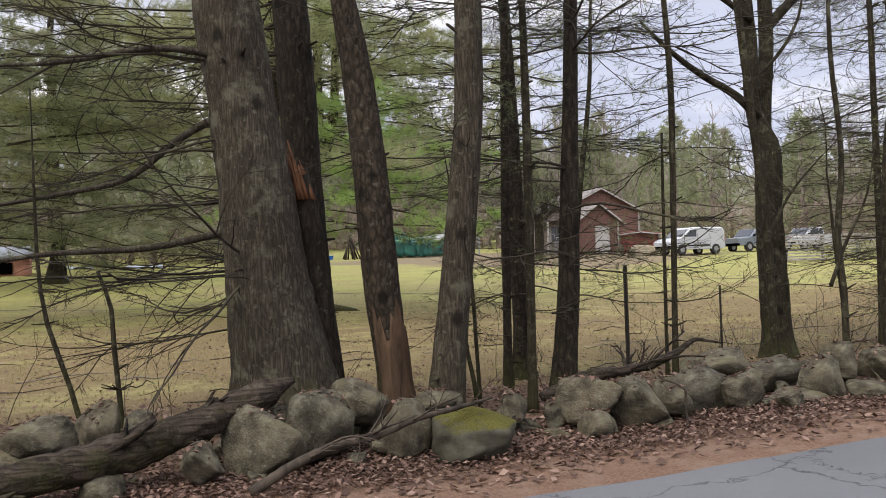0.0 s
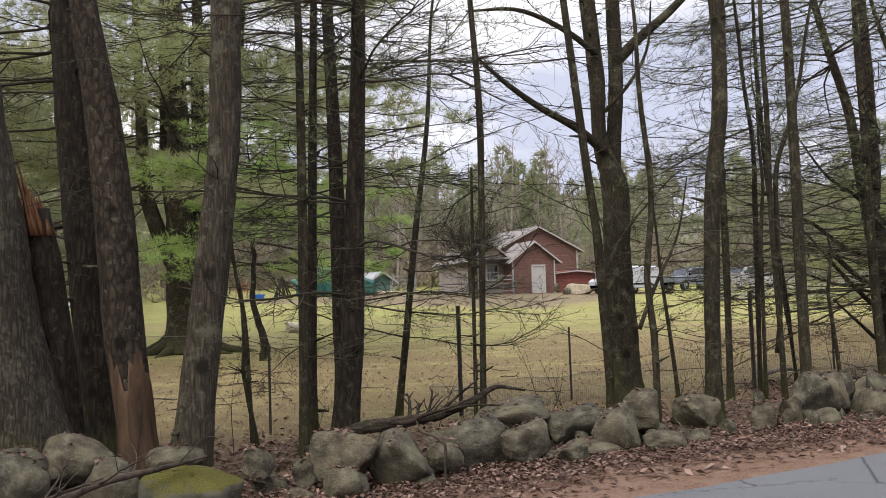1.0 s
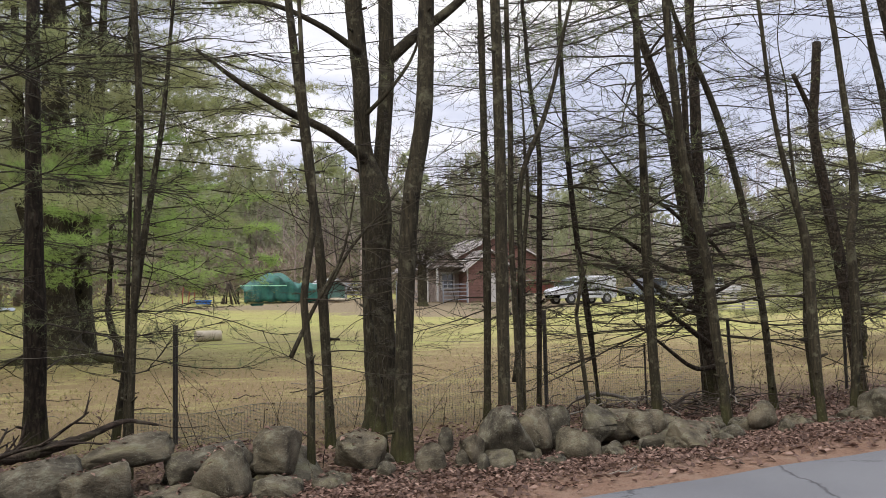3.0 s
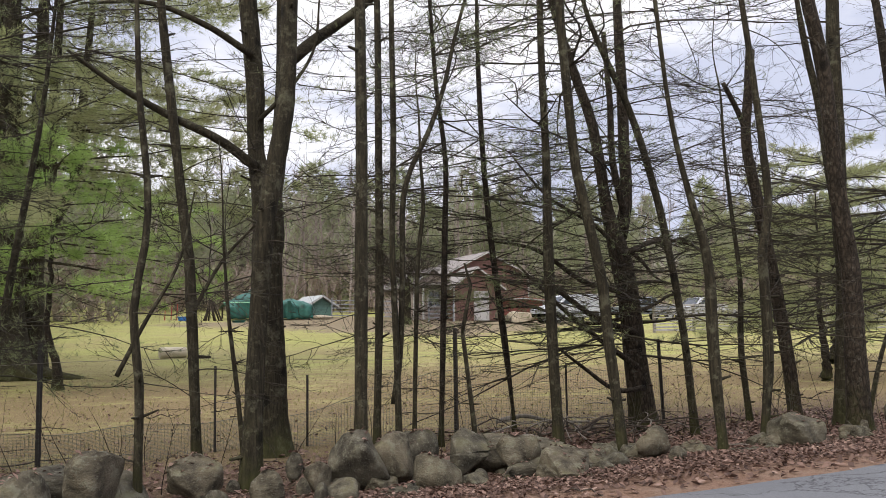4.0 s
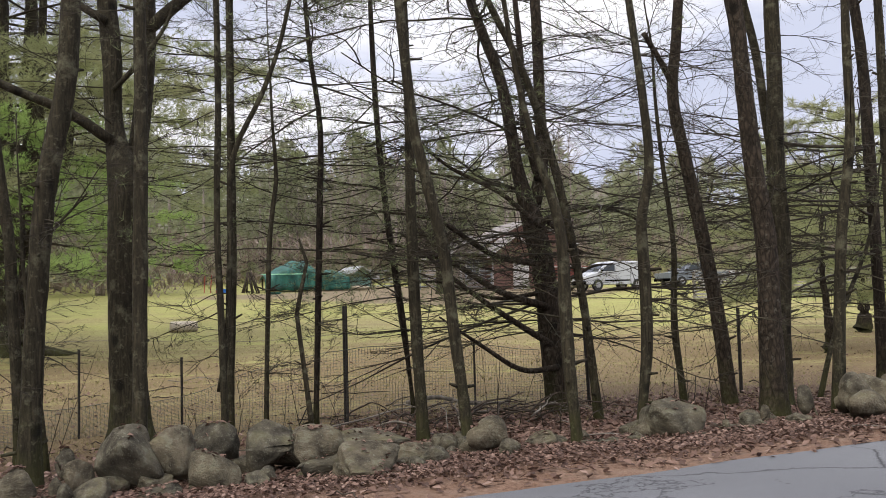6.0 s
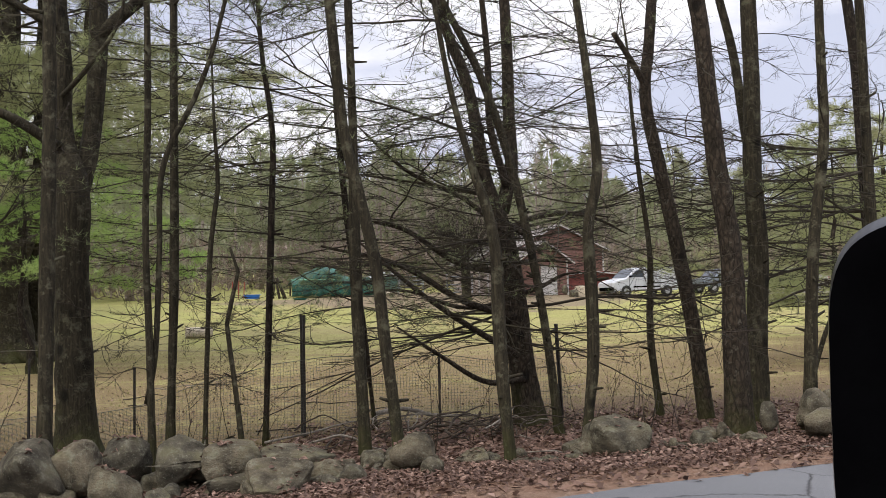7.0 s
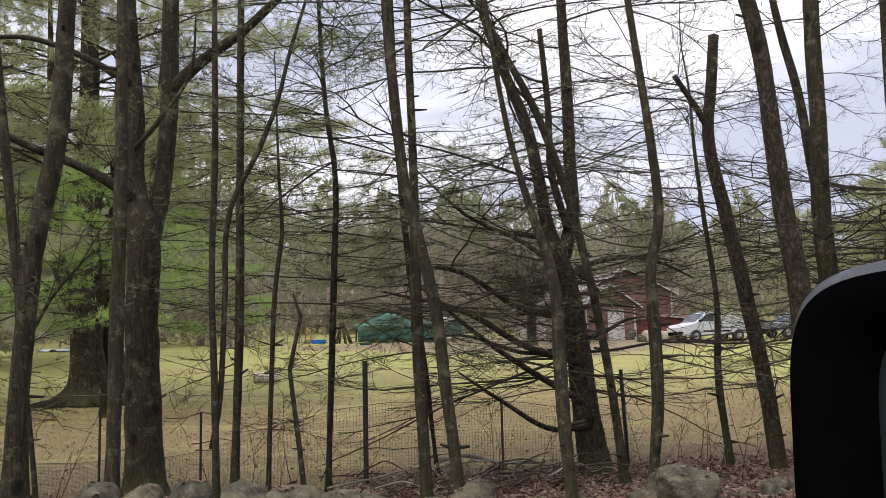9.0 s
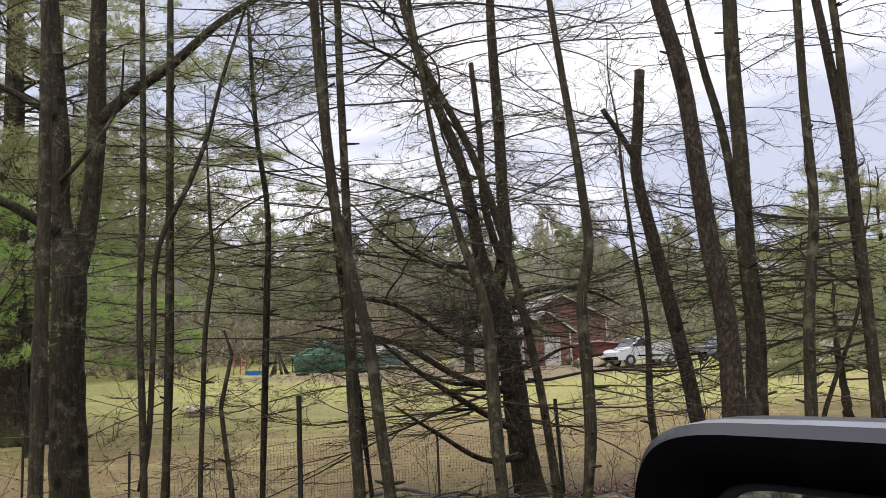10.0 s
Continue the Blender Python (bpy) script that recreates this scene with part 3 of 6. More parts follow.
tree("pine", (2.75, 7.25, 0.48, 0.113), (2.82, 7.25, 1.18, 0.100), (2.87, 7.25, 2.14, 0.084), (2.92, 7.25, 3.12, 0.068), (2.96, 7.25, 4.12, 0.062), top=12, seed=17, branches=32, az0=1.7, az1=4.9, thick=0.0068, reach=1.9, fork=6, zlow=1.3)
tree("pine", (3.45, 9.50, 0.27, 0.125), (3.44, 9.50, 1.49, 0.108), (3.42, 9.50, 2.27, 0.090), (3.40, 9.50, 3.30, 0.076), top=12, seed=18, branches=30, reach=2.4, fork=6, tuft=26)
tree("sap", (4.20, 7.60, 0.49, 0.034), (4.25, 7.60, 2.19, 0.032), (4.27, 7.60, 3.27, 0.033), (4.21, 7.60, 4.38, 0.027), top=8, seed=19, branches=20, reach=1.2)
tree("sap", (4.17, 7.70, 0.37, 0.022), (4.19, 7.70, 1.75, 0.018), (4.21, 7.70, 2.76, 0.013), top=2.6, seed=20, branches=6, reach=0.5, zhigh=2.2)
tree("sap", (4.24, 9.90, 0.33, 0.045), (4.35, 9.90, 1.15, 0.042), (4.47, 9.90, 2.12, 0.039), (4.71, 9.90, 3.78, 0.027), top=7, seed=21, branches=24, reach=1.7, tuft=40)
tree("hard", (7.08, 9.40, 0.26, 0.206), (7.05, 9.40, 1.12, 0.183), (7.02, 9.40, 2.13, 0.168), (7.02, 9.40, 2.94, 0.162), (6.94, 9.50, 3.35, 0.105), (6.90, 9.50, 4.28, 0.102), (6.81, 9.50, 5.25, 0.10), top=13, seed=22, branches=24, reach=1.3, zlow=2.5, zhigh=6.5,
     label="maple with two heavy crooked limbs low on its trunk",
     limbs=[[(6.90, 9.38, 3.30, 0.060), (6.52, 9.33, 3.55, 0.052), (5.92, 9.28, 3.80, 0.042), (5.41, 9.18, 4.04, 0.030), (4.95, 9.08, 4.32, 0.015)],
            [(6.85, 9.38, 4.56, 0.045), (6.39, 9.38, 4.82, 0.036), (5.78, 9.43, 5.03, 0.028), (5.07, 9.48, 4.96, 0.012)],
            [(7.00, 9.42, 2.55, 0.12), (7.15, 9.58, 3.20, 0.098), (7.25, 9.58, 4.34, 0.098), (7.25, 9.58, 5.35, 0.09), (7.32, 9.55, 8.0, 0.05), (7.30, 9.5, 11.0, 0.02)],
            [(7.22, 9.56, 4.50, 0.075), (7.55, 9.53, 4.83, 0.068), (8.03, 9.50, 5.22, 0.058), (8.6, 9.4, 5.75, 0.045), (9.3, 9.3, 6.2, 0.028)],
            [(6.92, 9.38, 3.83, 0.030), (7.19, 9.28, 4.13, 0.025), (7.50, 9.23, 4.64, 0.018), (7.56, 9.18, 5.26, 0.010)]])
tree("hard", (6.41, 7.00, 0.58, 0.082), (6.46, 7.00, 1.71, 0.078), (6.52, 7.00, 2.49, 0.078), (6.66, 7.00, 3.29, 0.079), (6.71, 7.00, 4.38, 0.070), top=11, seed=23, branches=21, reach=1.0, zlow=1.8)
tree("sap", (6.16, 8.40, 0.36, 0.053), (6.10, 8.40, 1.65, 0.053), (6.07, 8.40, 2.18, 0.050), (6.01, 8.40, 2.65, 0.047), (5.87, 8.40, 3.84, 0.044), (5.77, 8.40, 4.73, 0.039), top=9, seed=24, branches=24, reach=1.2, rise=0.5,
     limbs=[[(6.11, 8.40, 1.69, 0.022), (6.38, 8.32, 2.19, 0.016), (6.74, 8.22, 2.60, 0.008)]])
tree("hard", (8.01, 8.60, 0.36, 0.047), (8.05, 8.60, 2.00, 0.045), (8.05, 8.60, 3.52, 0.039), (8.05, 8.60, 4.58, 0.037), top=10, seed=25, branches=24, reach=1.2)
tree("hard", (7.20, 6.60, 0.55, 0.058), (7.21, 6.60, 1.91, 0.055), (7.22, 6.60, 3.03, 0.049), (7.21, 6.60, 4.17, 0.045), top=10, seed=26, branches=15, reach=0.8, zlow=2)
tree("sap", (7.89, 7.60, 0.53, 0.034), (7.87, 7.60, 1.35, 0.032), (7.84, 7.60, 2.17, 0.029), (7.86, 7.60, 3.41, 0.030), (7.85, 7.60, 4.42, 0.027), top=9, seed=27, branches=24, reach=0.9,
     limbs=[[(7.85, 7.63, 0.80, 0.030), (7.90, 7.63, 1.10, 0.029), (7.95, 7.63, 2.02, 0.027), (8.00, 7.63, 2.91, 0.027), (8.26, 7.63, 3.48, 0.025), (8.41, 7.63, 3.90, 0.022), (8.51, 7.63, 4.32, 0.020), (8.81, 7.63, 5.32, 0.012)]])
tree("sap", (8.33, 8.35, 0.36, 0.027), (8.36, 8.35, 1.42, 0.024), (8.40, 8.35, 2.33, 0.024), (8.46, 8.35, 2.77, 0.022), (8.43, 8.35, 3.32, 0.016), top=4.6, seed=28, branches=30, reach=0.8, zhigh=4.2)
tree("sap", (8.62, 7.50, 0.53, 0.025), (8.55, 7.50, 1.14, 0.022), (8.51, 7.50, 1.48, 0.020), (8.60, 7.50, 1.98, 0.015), (8.54, 7.50, 2.13, 0.010), top=2.6, seed=29, branches=13, reach=0.5, zhigh=2.2)
tree("pine", (8.94, 9.10, 0.22, 0.038), (8.98, 9.10, 1.38, 0.036), (9.02, 9.10, 2.58, 0.036), (9.04, 9.10, 3.49, 0.030), (8.94, 9.10, 4.28, 0.027), (8.89, 9.10, 5.02, 0.024), top=7, seed=30, branches=46, reach=2.1, zlow=1.3, zhigh=6.4, flat=0.08, fork=4, thick=0.0048, tuft=46, tuft_from=2.3)
tree("pine", (10.22, 9.75, 0.15, 0.042), (10.09, 9.75, 1.38, 0.043), (9.95, 9.75, 2.44, 0.039), (9.85, 9.75, 3.52, 0.036), (9.79, 9.75, 4.98, 0.029), top=7.5, seed=81, branches=58, reach=1.9, zlow=1.3, zhigh=3.9, flat=0.09, fork=5, thick=0.0046, droop=0.2, tuft=40, tuft_from=1.5, label="slender young pine with low thinly needled boughs")
tree("hard", (9.76, 7.90, 0.49, 0.058), (9.72, 7.90, 1.38, 0.058), (9.70, 7.90, 2.18, 0.056), (9.70, 7.90, 3.26, 0.043), (9.67, 7.90, 4.64, 0.038), top=10, seed=31, branches=15, reach=0.8, zlow=2)
tree("hard", (9.86, 6.90, 0.54, 0.051), (9.77, 6.90, 1.31, 0.052), (9.70, 6.90, 1.96, 0.052), (9.57, 6.90, 2.53, 0.050), (9.45, 6.90, 3.06, 0.047), (9.40, 6.90, 3.54, 0.045), (9.34, 6.90, 4.26, 0.043), top=10, seed=32, branches=13, reach=0.8, zlow=2, label="leaning bare hardwood stem with smooth bark")
tree("pine", (12.06, 9.60, 0.07, 0.178), (11.95, 9.60, 0.96, 0.153), (11.87, 9.60, 1.82, 0.140), (11.75, 9.60, 2.43, 0.140), (11.56, 9.60, 3.10, 0.080), (11.48, 9.60, 3.64, 0.074), (11.34, 9.60, 4.31, 0.067), (11.15, 9.60, 4.79, 0.060), (10.96, 9.60, 5.32, 0.054), top=11, seed=33, mat=M_ROUGH, branches=92, reach=2.9, zlow=1.1, zhigh=6.2, fork=5, droop=0.12, tuft=28, tuft_from=2.5,
     label="dark many-stemmed tree with a tangle of dead limbs",
     limbs=[[(11.76, 9.60, 2.69, 0.094), (11.91, 9.65, 3.21, 0.084), (11.90, 9.65, 3.84, 0.078), (11.90, 9.65, 4.68, 0.073), (11.87, 9.65, 5.64, 0.063), (11.89, 9.65, 7.89, 0.032)],
            [(11.81, 9.55, 3.00, 0.052), (11.62, 9.50, 3.63, 0.047), (11.60, 9.50, 4.47, 0.042), (11.53, 9.50, 5.43, 0.032)],
            [(11.94, 9.50, 0.96, 0.044), (11.42, 9.40, 1.25, 0.037), (10.74, 9.28, 1.68, 0.029), (9.97, 9.20, 2.30, 0.012)],
            [(11.90, 9.50, 1.43, 0.047), (11.22, 9.40, 1.63, 0.039), (10.49, 9.30, 2.03, 0.031), (9.55, 9.20, 2.26, 0.012)],
            [(11.87, 9.50, 1.95, 0.042), (11.25, 9.60, 2.07, 0.035), (10.53, 9.70, 2.51, 0.026), (9.81, 9.80, 2.63, 0.010)],
            [(11.95, 9.45, 0.72, 0.036), (11.45, 9.30, 0.71, 0.031), (10.87, 9.20, 1.03, 0.023), (10.36, 9.15, 1.37, 0.010)],
            [(11.83, 9.50, 2.37, 0.036), (11.26, 9.40, 2.80, 0.029), (10.53, 9.30, 3.12, 0.021), (9.91, 9.20, 3.65, 0.008)],
            [(11.91, 9.55, 1.64, 0.031), (11.34, 9.80, 1.56, 0.025), (10.63, 10.10, 1.79, 0.016), (9.92, 10.30, 1.72, 0.008)],
            [(11.86, 9.55, 2.52, 0.034), (12.06, 9.55, 2.37, 0.025), (12.26, 9.55, 2.17, 0.017), (12.42, 9.55, 2.10, 0.008)],
            [(11.89, 9.55, 2.52, 0.034), (12.18, 9.55, 2.62, 0.028), (12.46, 9.55, 2.66, 0.021), (12.82, 9.55, 2.67, 0.014), (13.11, 9.55, 2.63, 0.008)],
            [(11.93, 9.55, 1.69, 0.034), (12.25, 9.55, 1.81, 0.025), (12.50, 9.55, 1.93, 0.017), (12.79, 9.55, 1.96, 0.008)],
            [(11.84, 9.55, 2.06, 0.034), (12.08, 9.55, 2.10, 0.025), (12.37, 9.55, 2.10, 0.017), (12.61, 9.55, 2.07, 0.008)],
            [(11.79, 9.50, 2.47, 0.036), (12.33, 9.60, 2.67, 0.029), (12.97, 9.70, 2.64, 0.021), (13.50, 9.80, 2.44, 0.009)]])
tree("hard", (10.69, 6.45, 0.35, 0.050), (10.64, 6.45, 0.98, 0.054), (10.62, 6.45, 1.56, 0.055), (10.61, 6.45, 2.02, 0.050), (10.55, 6.45, 2.34, 0.044), (10.44, 6.45, 2.66, 0.034), (10.32, 6.45, 3.08, 0.027), top=9, seed=34, branches=18, reach=0.9, zlow=1.4)
tree("sap", (11.89, 8.40, 0.50, 0.050), (11.74, 8.35, 1.57, 0.045), (11.60, 8.35, 2.35, 0.045), (11.42, 8.35, 3.12, 0.045), (11.06, 8.35, 4.14, 0.041), (10.76, 8.35, 4.71, 0.035), (10.56, 8.35, 5.14, 0.028), top=7, seed=35, branches=30, reach=1.3, zlow=1.4)
tree("hard", (11.50, 6.80, 0.32, 0.048), (11.60, 6.80, 1.10, 0.054), (11.60, 6.80, 1.84, 0.054), (11.59, 6.80, 2.23, 0.049), (11.69, 6.80, 2.68, 0.045), (11.66, 6.80, 3.34, 0.040), (11.59, 6.80, 3.95, 0.035), (11.54, 6.80, 4.36, 0.033), top=9, seed=36, branches=32, reach=1.2, zlow=1.4)
tree("hard", (13.98, 8.90, 0.02, 0.097), (13.84, 8.90, 1.25, 0.088), (13.68, 8.90, 2.16, 0.085), (13.48, 8.90, 3.14, 0.078), (13.33, 8.90, 4.00, 0.069), (13.41, 8.90, 4.68, 0.063), (13.47, 8.90, 5.22, 0.060), top=5.1, seed=37, branches=26, reach=1.5, zlow=1.4, zhigh=4.8, mat=M_ROUGH, label="crooked tree sawn off at the top, one stub fork",
     limbs=[[(13.35, 8.90, 4.08, 0.043), (13.15, 8.84, 4.35, 0.036), (12.89, 8.79, 4.68, 0.030)]])
tree("hard", (13.34, 7.30, 1.22, 0.115), (13.33, 7.30, 2.12, 0.106), (13.22, 7.30, 2.91, 0.096), (13.16, 7.30, 3.60, 0.088), (13.06, 7.30, 4.60, 0.081), (12.87, 7.30, 5.38, 0.075), top=12, seed=38, branches=18, reach=1.4, zlow=1.8, mat=M_ROUGH, label="tree with coarse dark flaking bark")
tree("hard", (14.30, 8.35, 1.18, 0.119), (14.37, 8.35, 2.18, 0.108), (14.34, 8.35, 2.96, 0.103), (14.38, 8.35, 4.02, 0.092), (14.39, 8.35, 5.25, 0.087), (14.42, 8.35, 5.96, 0.081), top=12, seed=39, branches=24, reach=1.6, zlow=1.6,
     limbs=[[(14.45, 8.45, 1.95, 0.063), (14.56, 8.55, 2.47, 0.059), (14.40, 8.55, 3.55, 0.053), (14.27, 8.55, 4.55, 0.050), (14.14, 8.55, 5.07, 0.046), (13.91, 8.55, 6.42, 0.021)]])
tree("hard", (14.17, 7.25, 1.21, 0.062), (14.25, 7.25, 2.10, 0.057), (14.44, 7.25, 3.26, 0.052), (14.45, 7.25, 4.23, 0.047), (14.49, 7.25, 5.48, 0.042), top=10, seed=40, branches=21, reach=1.2)
tree("sap", (13.67, 9.46, 0.24, 0.050), (13.58, 9.46, 1.13, 0.045), (13.61, 9.46, 2.17, 0.034), (13.50, 9.46, 3.21, 0.028), (13.43, 9.46, 4.05, 0.021), top=6, seed=41, branches=36, reach=1.3)
tree("sap", (5.51, 6.70, 0.53, 0.033), (5.51, 6.70, 1.11, 0.034), (5.46, 6.70, 1.61, 0.032), (5.55, 6.70, 2.30, 0.028), (5.47, 6.70, 3.38, 0.024), top=5.5, seed=42, branches=24, reach=0.9,
     limbs=[[(5.35, 6.70, 1.17, 0.020), (5.53, 6.69, 1.54, 0.017), (5.77, 6.64, 2.00, 0.011), (5.88, 6.59, 2.56, 0.006)]])
tree("pine", (16.88, 9.50, 0.67, 0.090), (16.83, 9.50, 3.42, 0.082), (16.78, 9.50, 4.93, 0.075), (16.69, 9.50, 5.69, 0.068), top=12, seed=43, branches=20, reach=3.0, zlow=1.8, zhigh=3.6, az0=1.6, az1=4.6, fork=6, droop=0.15, tuft=30, thick=0.0065, label="pine with long dead lower limbs reaching over the field")
tree("sap", (6.44, 7.60, 0.53, 0.024), (6.38, 7.60, 1.08, 0.021), (6.31, 7.60, 1.64, 0.018), (6.28, 7.60, 2.02, 0.014), top=3.2, seed=45, branches=12, reach=0.6, zhigh=2.6)
tree("sap", (-1.38, 7.90, 0.58, 0.020), (-1.48, 7.90, 0.90, 0.020), (-1.56, 7.90, 1.18, 0.018), (-1.60, 7.90, 1.54, 0.016), (-1.62, 7.90, 2.22, 0.011), top=3.0, seed=91, branches=12, reach=0.7, zlow=0.9, zhigh=2.4, label="thin crooked sapling behind the stone wall")
tree("sap", (-1.02, 7.80, 0.56, 0.021), (-1.05, 7.80, 0.93, 0.021), (-1.07, 7.80, 1.25, 0.018), (-1.16, 7.80, 1.52, 0.014), top=2.0, seed=92, branches=9, reach=0.6, zlow=0.8, zhigh=1.8, label="thin crooked sapling behind the stone wall")
tree("sap", (2.12, 7.85, 0.37, 0.022), (2.02, 7.85, 0.96, 0.020), (2.04, 7.85, 1.31, 0.020), (1.96, 7.85, 1.85, 0.015), top=2.6, seed=93, branches=10, reach=0.6, zlow=0.8, zhigh=2.2, label="thin crooked sapling behind the stone wall")
tree("sap", (2.02, 7.50, 0.29, 0.020), (2.00, 7.50, 0.84, 0.018), (1.98, 7.50, 1.28, 0.018), (1.95, 7.50, 1.59, 0.013), (1.88, 7.50, 1.86, 0.009), top=2.4, seed=94, branches=10, reach=0.6, zlow=0.7, zhigh=2.0, label="thin crooked sapling behind the stone wall")
tree("sap", (15.68, 9.00, 1.08, 0.031), (15.98, 9.00, 1.65, 0.028), (16.22, 9.00, 2.09, 0.025), (16.41, 9.00, 2.62, 0.018), top=4.2, seed=95, branches=8, reach=0.7, zlow=1.2, zhigh=3.6, label="thin leaning sapling at the field's edge")
# trees further along the verge, seen at the picture's sides and in the mirror
for k, (x, y, r, kind, n) in enumerate([(-3.3, 6.9, 0.09, "hard", 14), (-4.4, 8.0, 0.13, "pine", 30), (-5.6, 7.0, 0.08, "hard", 12),
                                      (15.2, 7.6, 0.07, "hard", 20), (17.9, 7.4, 0.08, "hard", 12), (20.9, 7.6, 0.09, "hard", 12),
                                      (-7.5, 7.6, 0.12, "hard", 10), (23.0, 9.0, 0.13, "pine", 26)]):
    tree(kind, (x, y, 0.4, r), (x + 0.05, y, 1.6, r * 0.9), (x + 0.1, y + 0.05, 3.2, r * 0.8), (x + 0.05, y, 5.2, r * 0.65), top=10 + k % 4, seed=60 + k, branches=n, reach=2.0 if kind == "pine" else 1.3, fork=6 if kind == "pine" else 5, tuft=5 if kind == "pine" else 0, zhigh=6.5, droop=0.15)

# the broken trunk beside the oak
e = base("tree_snag", "broken dark tree snag with torn red wood at its top", "dead tree", at=(0.60, 7.35, g1(0.60, 7.35)))
off = np.array(e.location)
rng = np.random.default_rng(5)
line = cat([(0.63, 7.35, 0.0, 0.19), (0.56, 7.35, 0.69, 0.155), (0.51, 7.35, 1.24, 0.145), (0.46, 7.35, 1.76, 0.133), (0.39, 7.35, 2.25, 0.10)], 14)
b = Buf()
b.tube(line[:, :3] - off, line[:, 3], 16, 0.06, rng)
part("trunk", b, M_PINE, e)
b = Buf()
for k in range(40):
    a, rr = rng.uniform(0, 2 * math.pi), rng.uniform(0.02, 0.11)
    p0 = np.array([0.41 + rr * math.cos(a), 7.30 + rr * math.sin(a) * 0.8, 2.05])
    h = rng.uniform(0.2, 0.6) * (1.0 if math.cos(a) < 0.3 else 0.7)
    p1 = p0 + np.array([-0.16 * h / 0.6 + rng.normal(0, 0.015), rng.normal(0, 0.02), h])
    b.tube(np.linspace(p0, p1, 4) - off, np.linspace(0.028, 0.004, 4), 4, 0.2, rng)
part("torn_top", b, M_TORN, e, "torn reddish splinters")
# bare wood at the foot of the flaky pine
b = Buf()
th = np.linspace(-2.6, -0.4, 12)
zz = np.linspace(0.3, 1.35, 12)
T, H = np.meshgrid(th, zz)
H = 0.3 + (H - 0.3) * (0.78 + 0.16 * np.sin(T * 4.1) + 0.1 * np.sin(T * 11.3 + 1))
cx = np.interp(H, (0.3, 0.53, 1.36, 1.8), (1.09, 1.07, 0.99, 0.955))
rr = np.interp(H, (0.3, 0.57, 1.07, 1.4), (0.185, 0.155, 0.155, 0.14)) * (1 + 0.03 * np.sin(T * 9 + H * 7)) - 0.05 * (np.arange(12)[:, None] == 11)
i, j = np.meshgrid(np.arange(11), np.arange(11))
k = (j * 12 + i).ravel()
b.add(np.stack([(cx + rr * np.cos(T)).ravel(), (7.05 + rr * np.sin(T)).ravel(), H.ravel()], 1) - np.array(pc.location), np.stack([k, k + 1, k + 13, k + 12], 1))
part("bare_patch", b, M_BARE, pc, "orange-brown wood without bark")


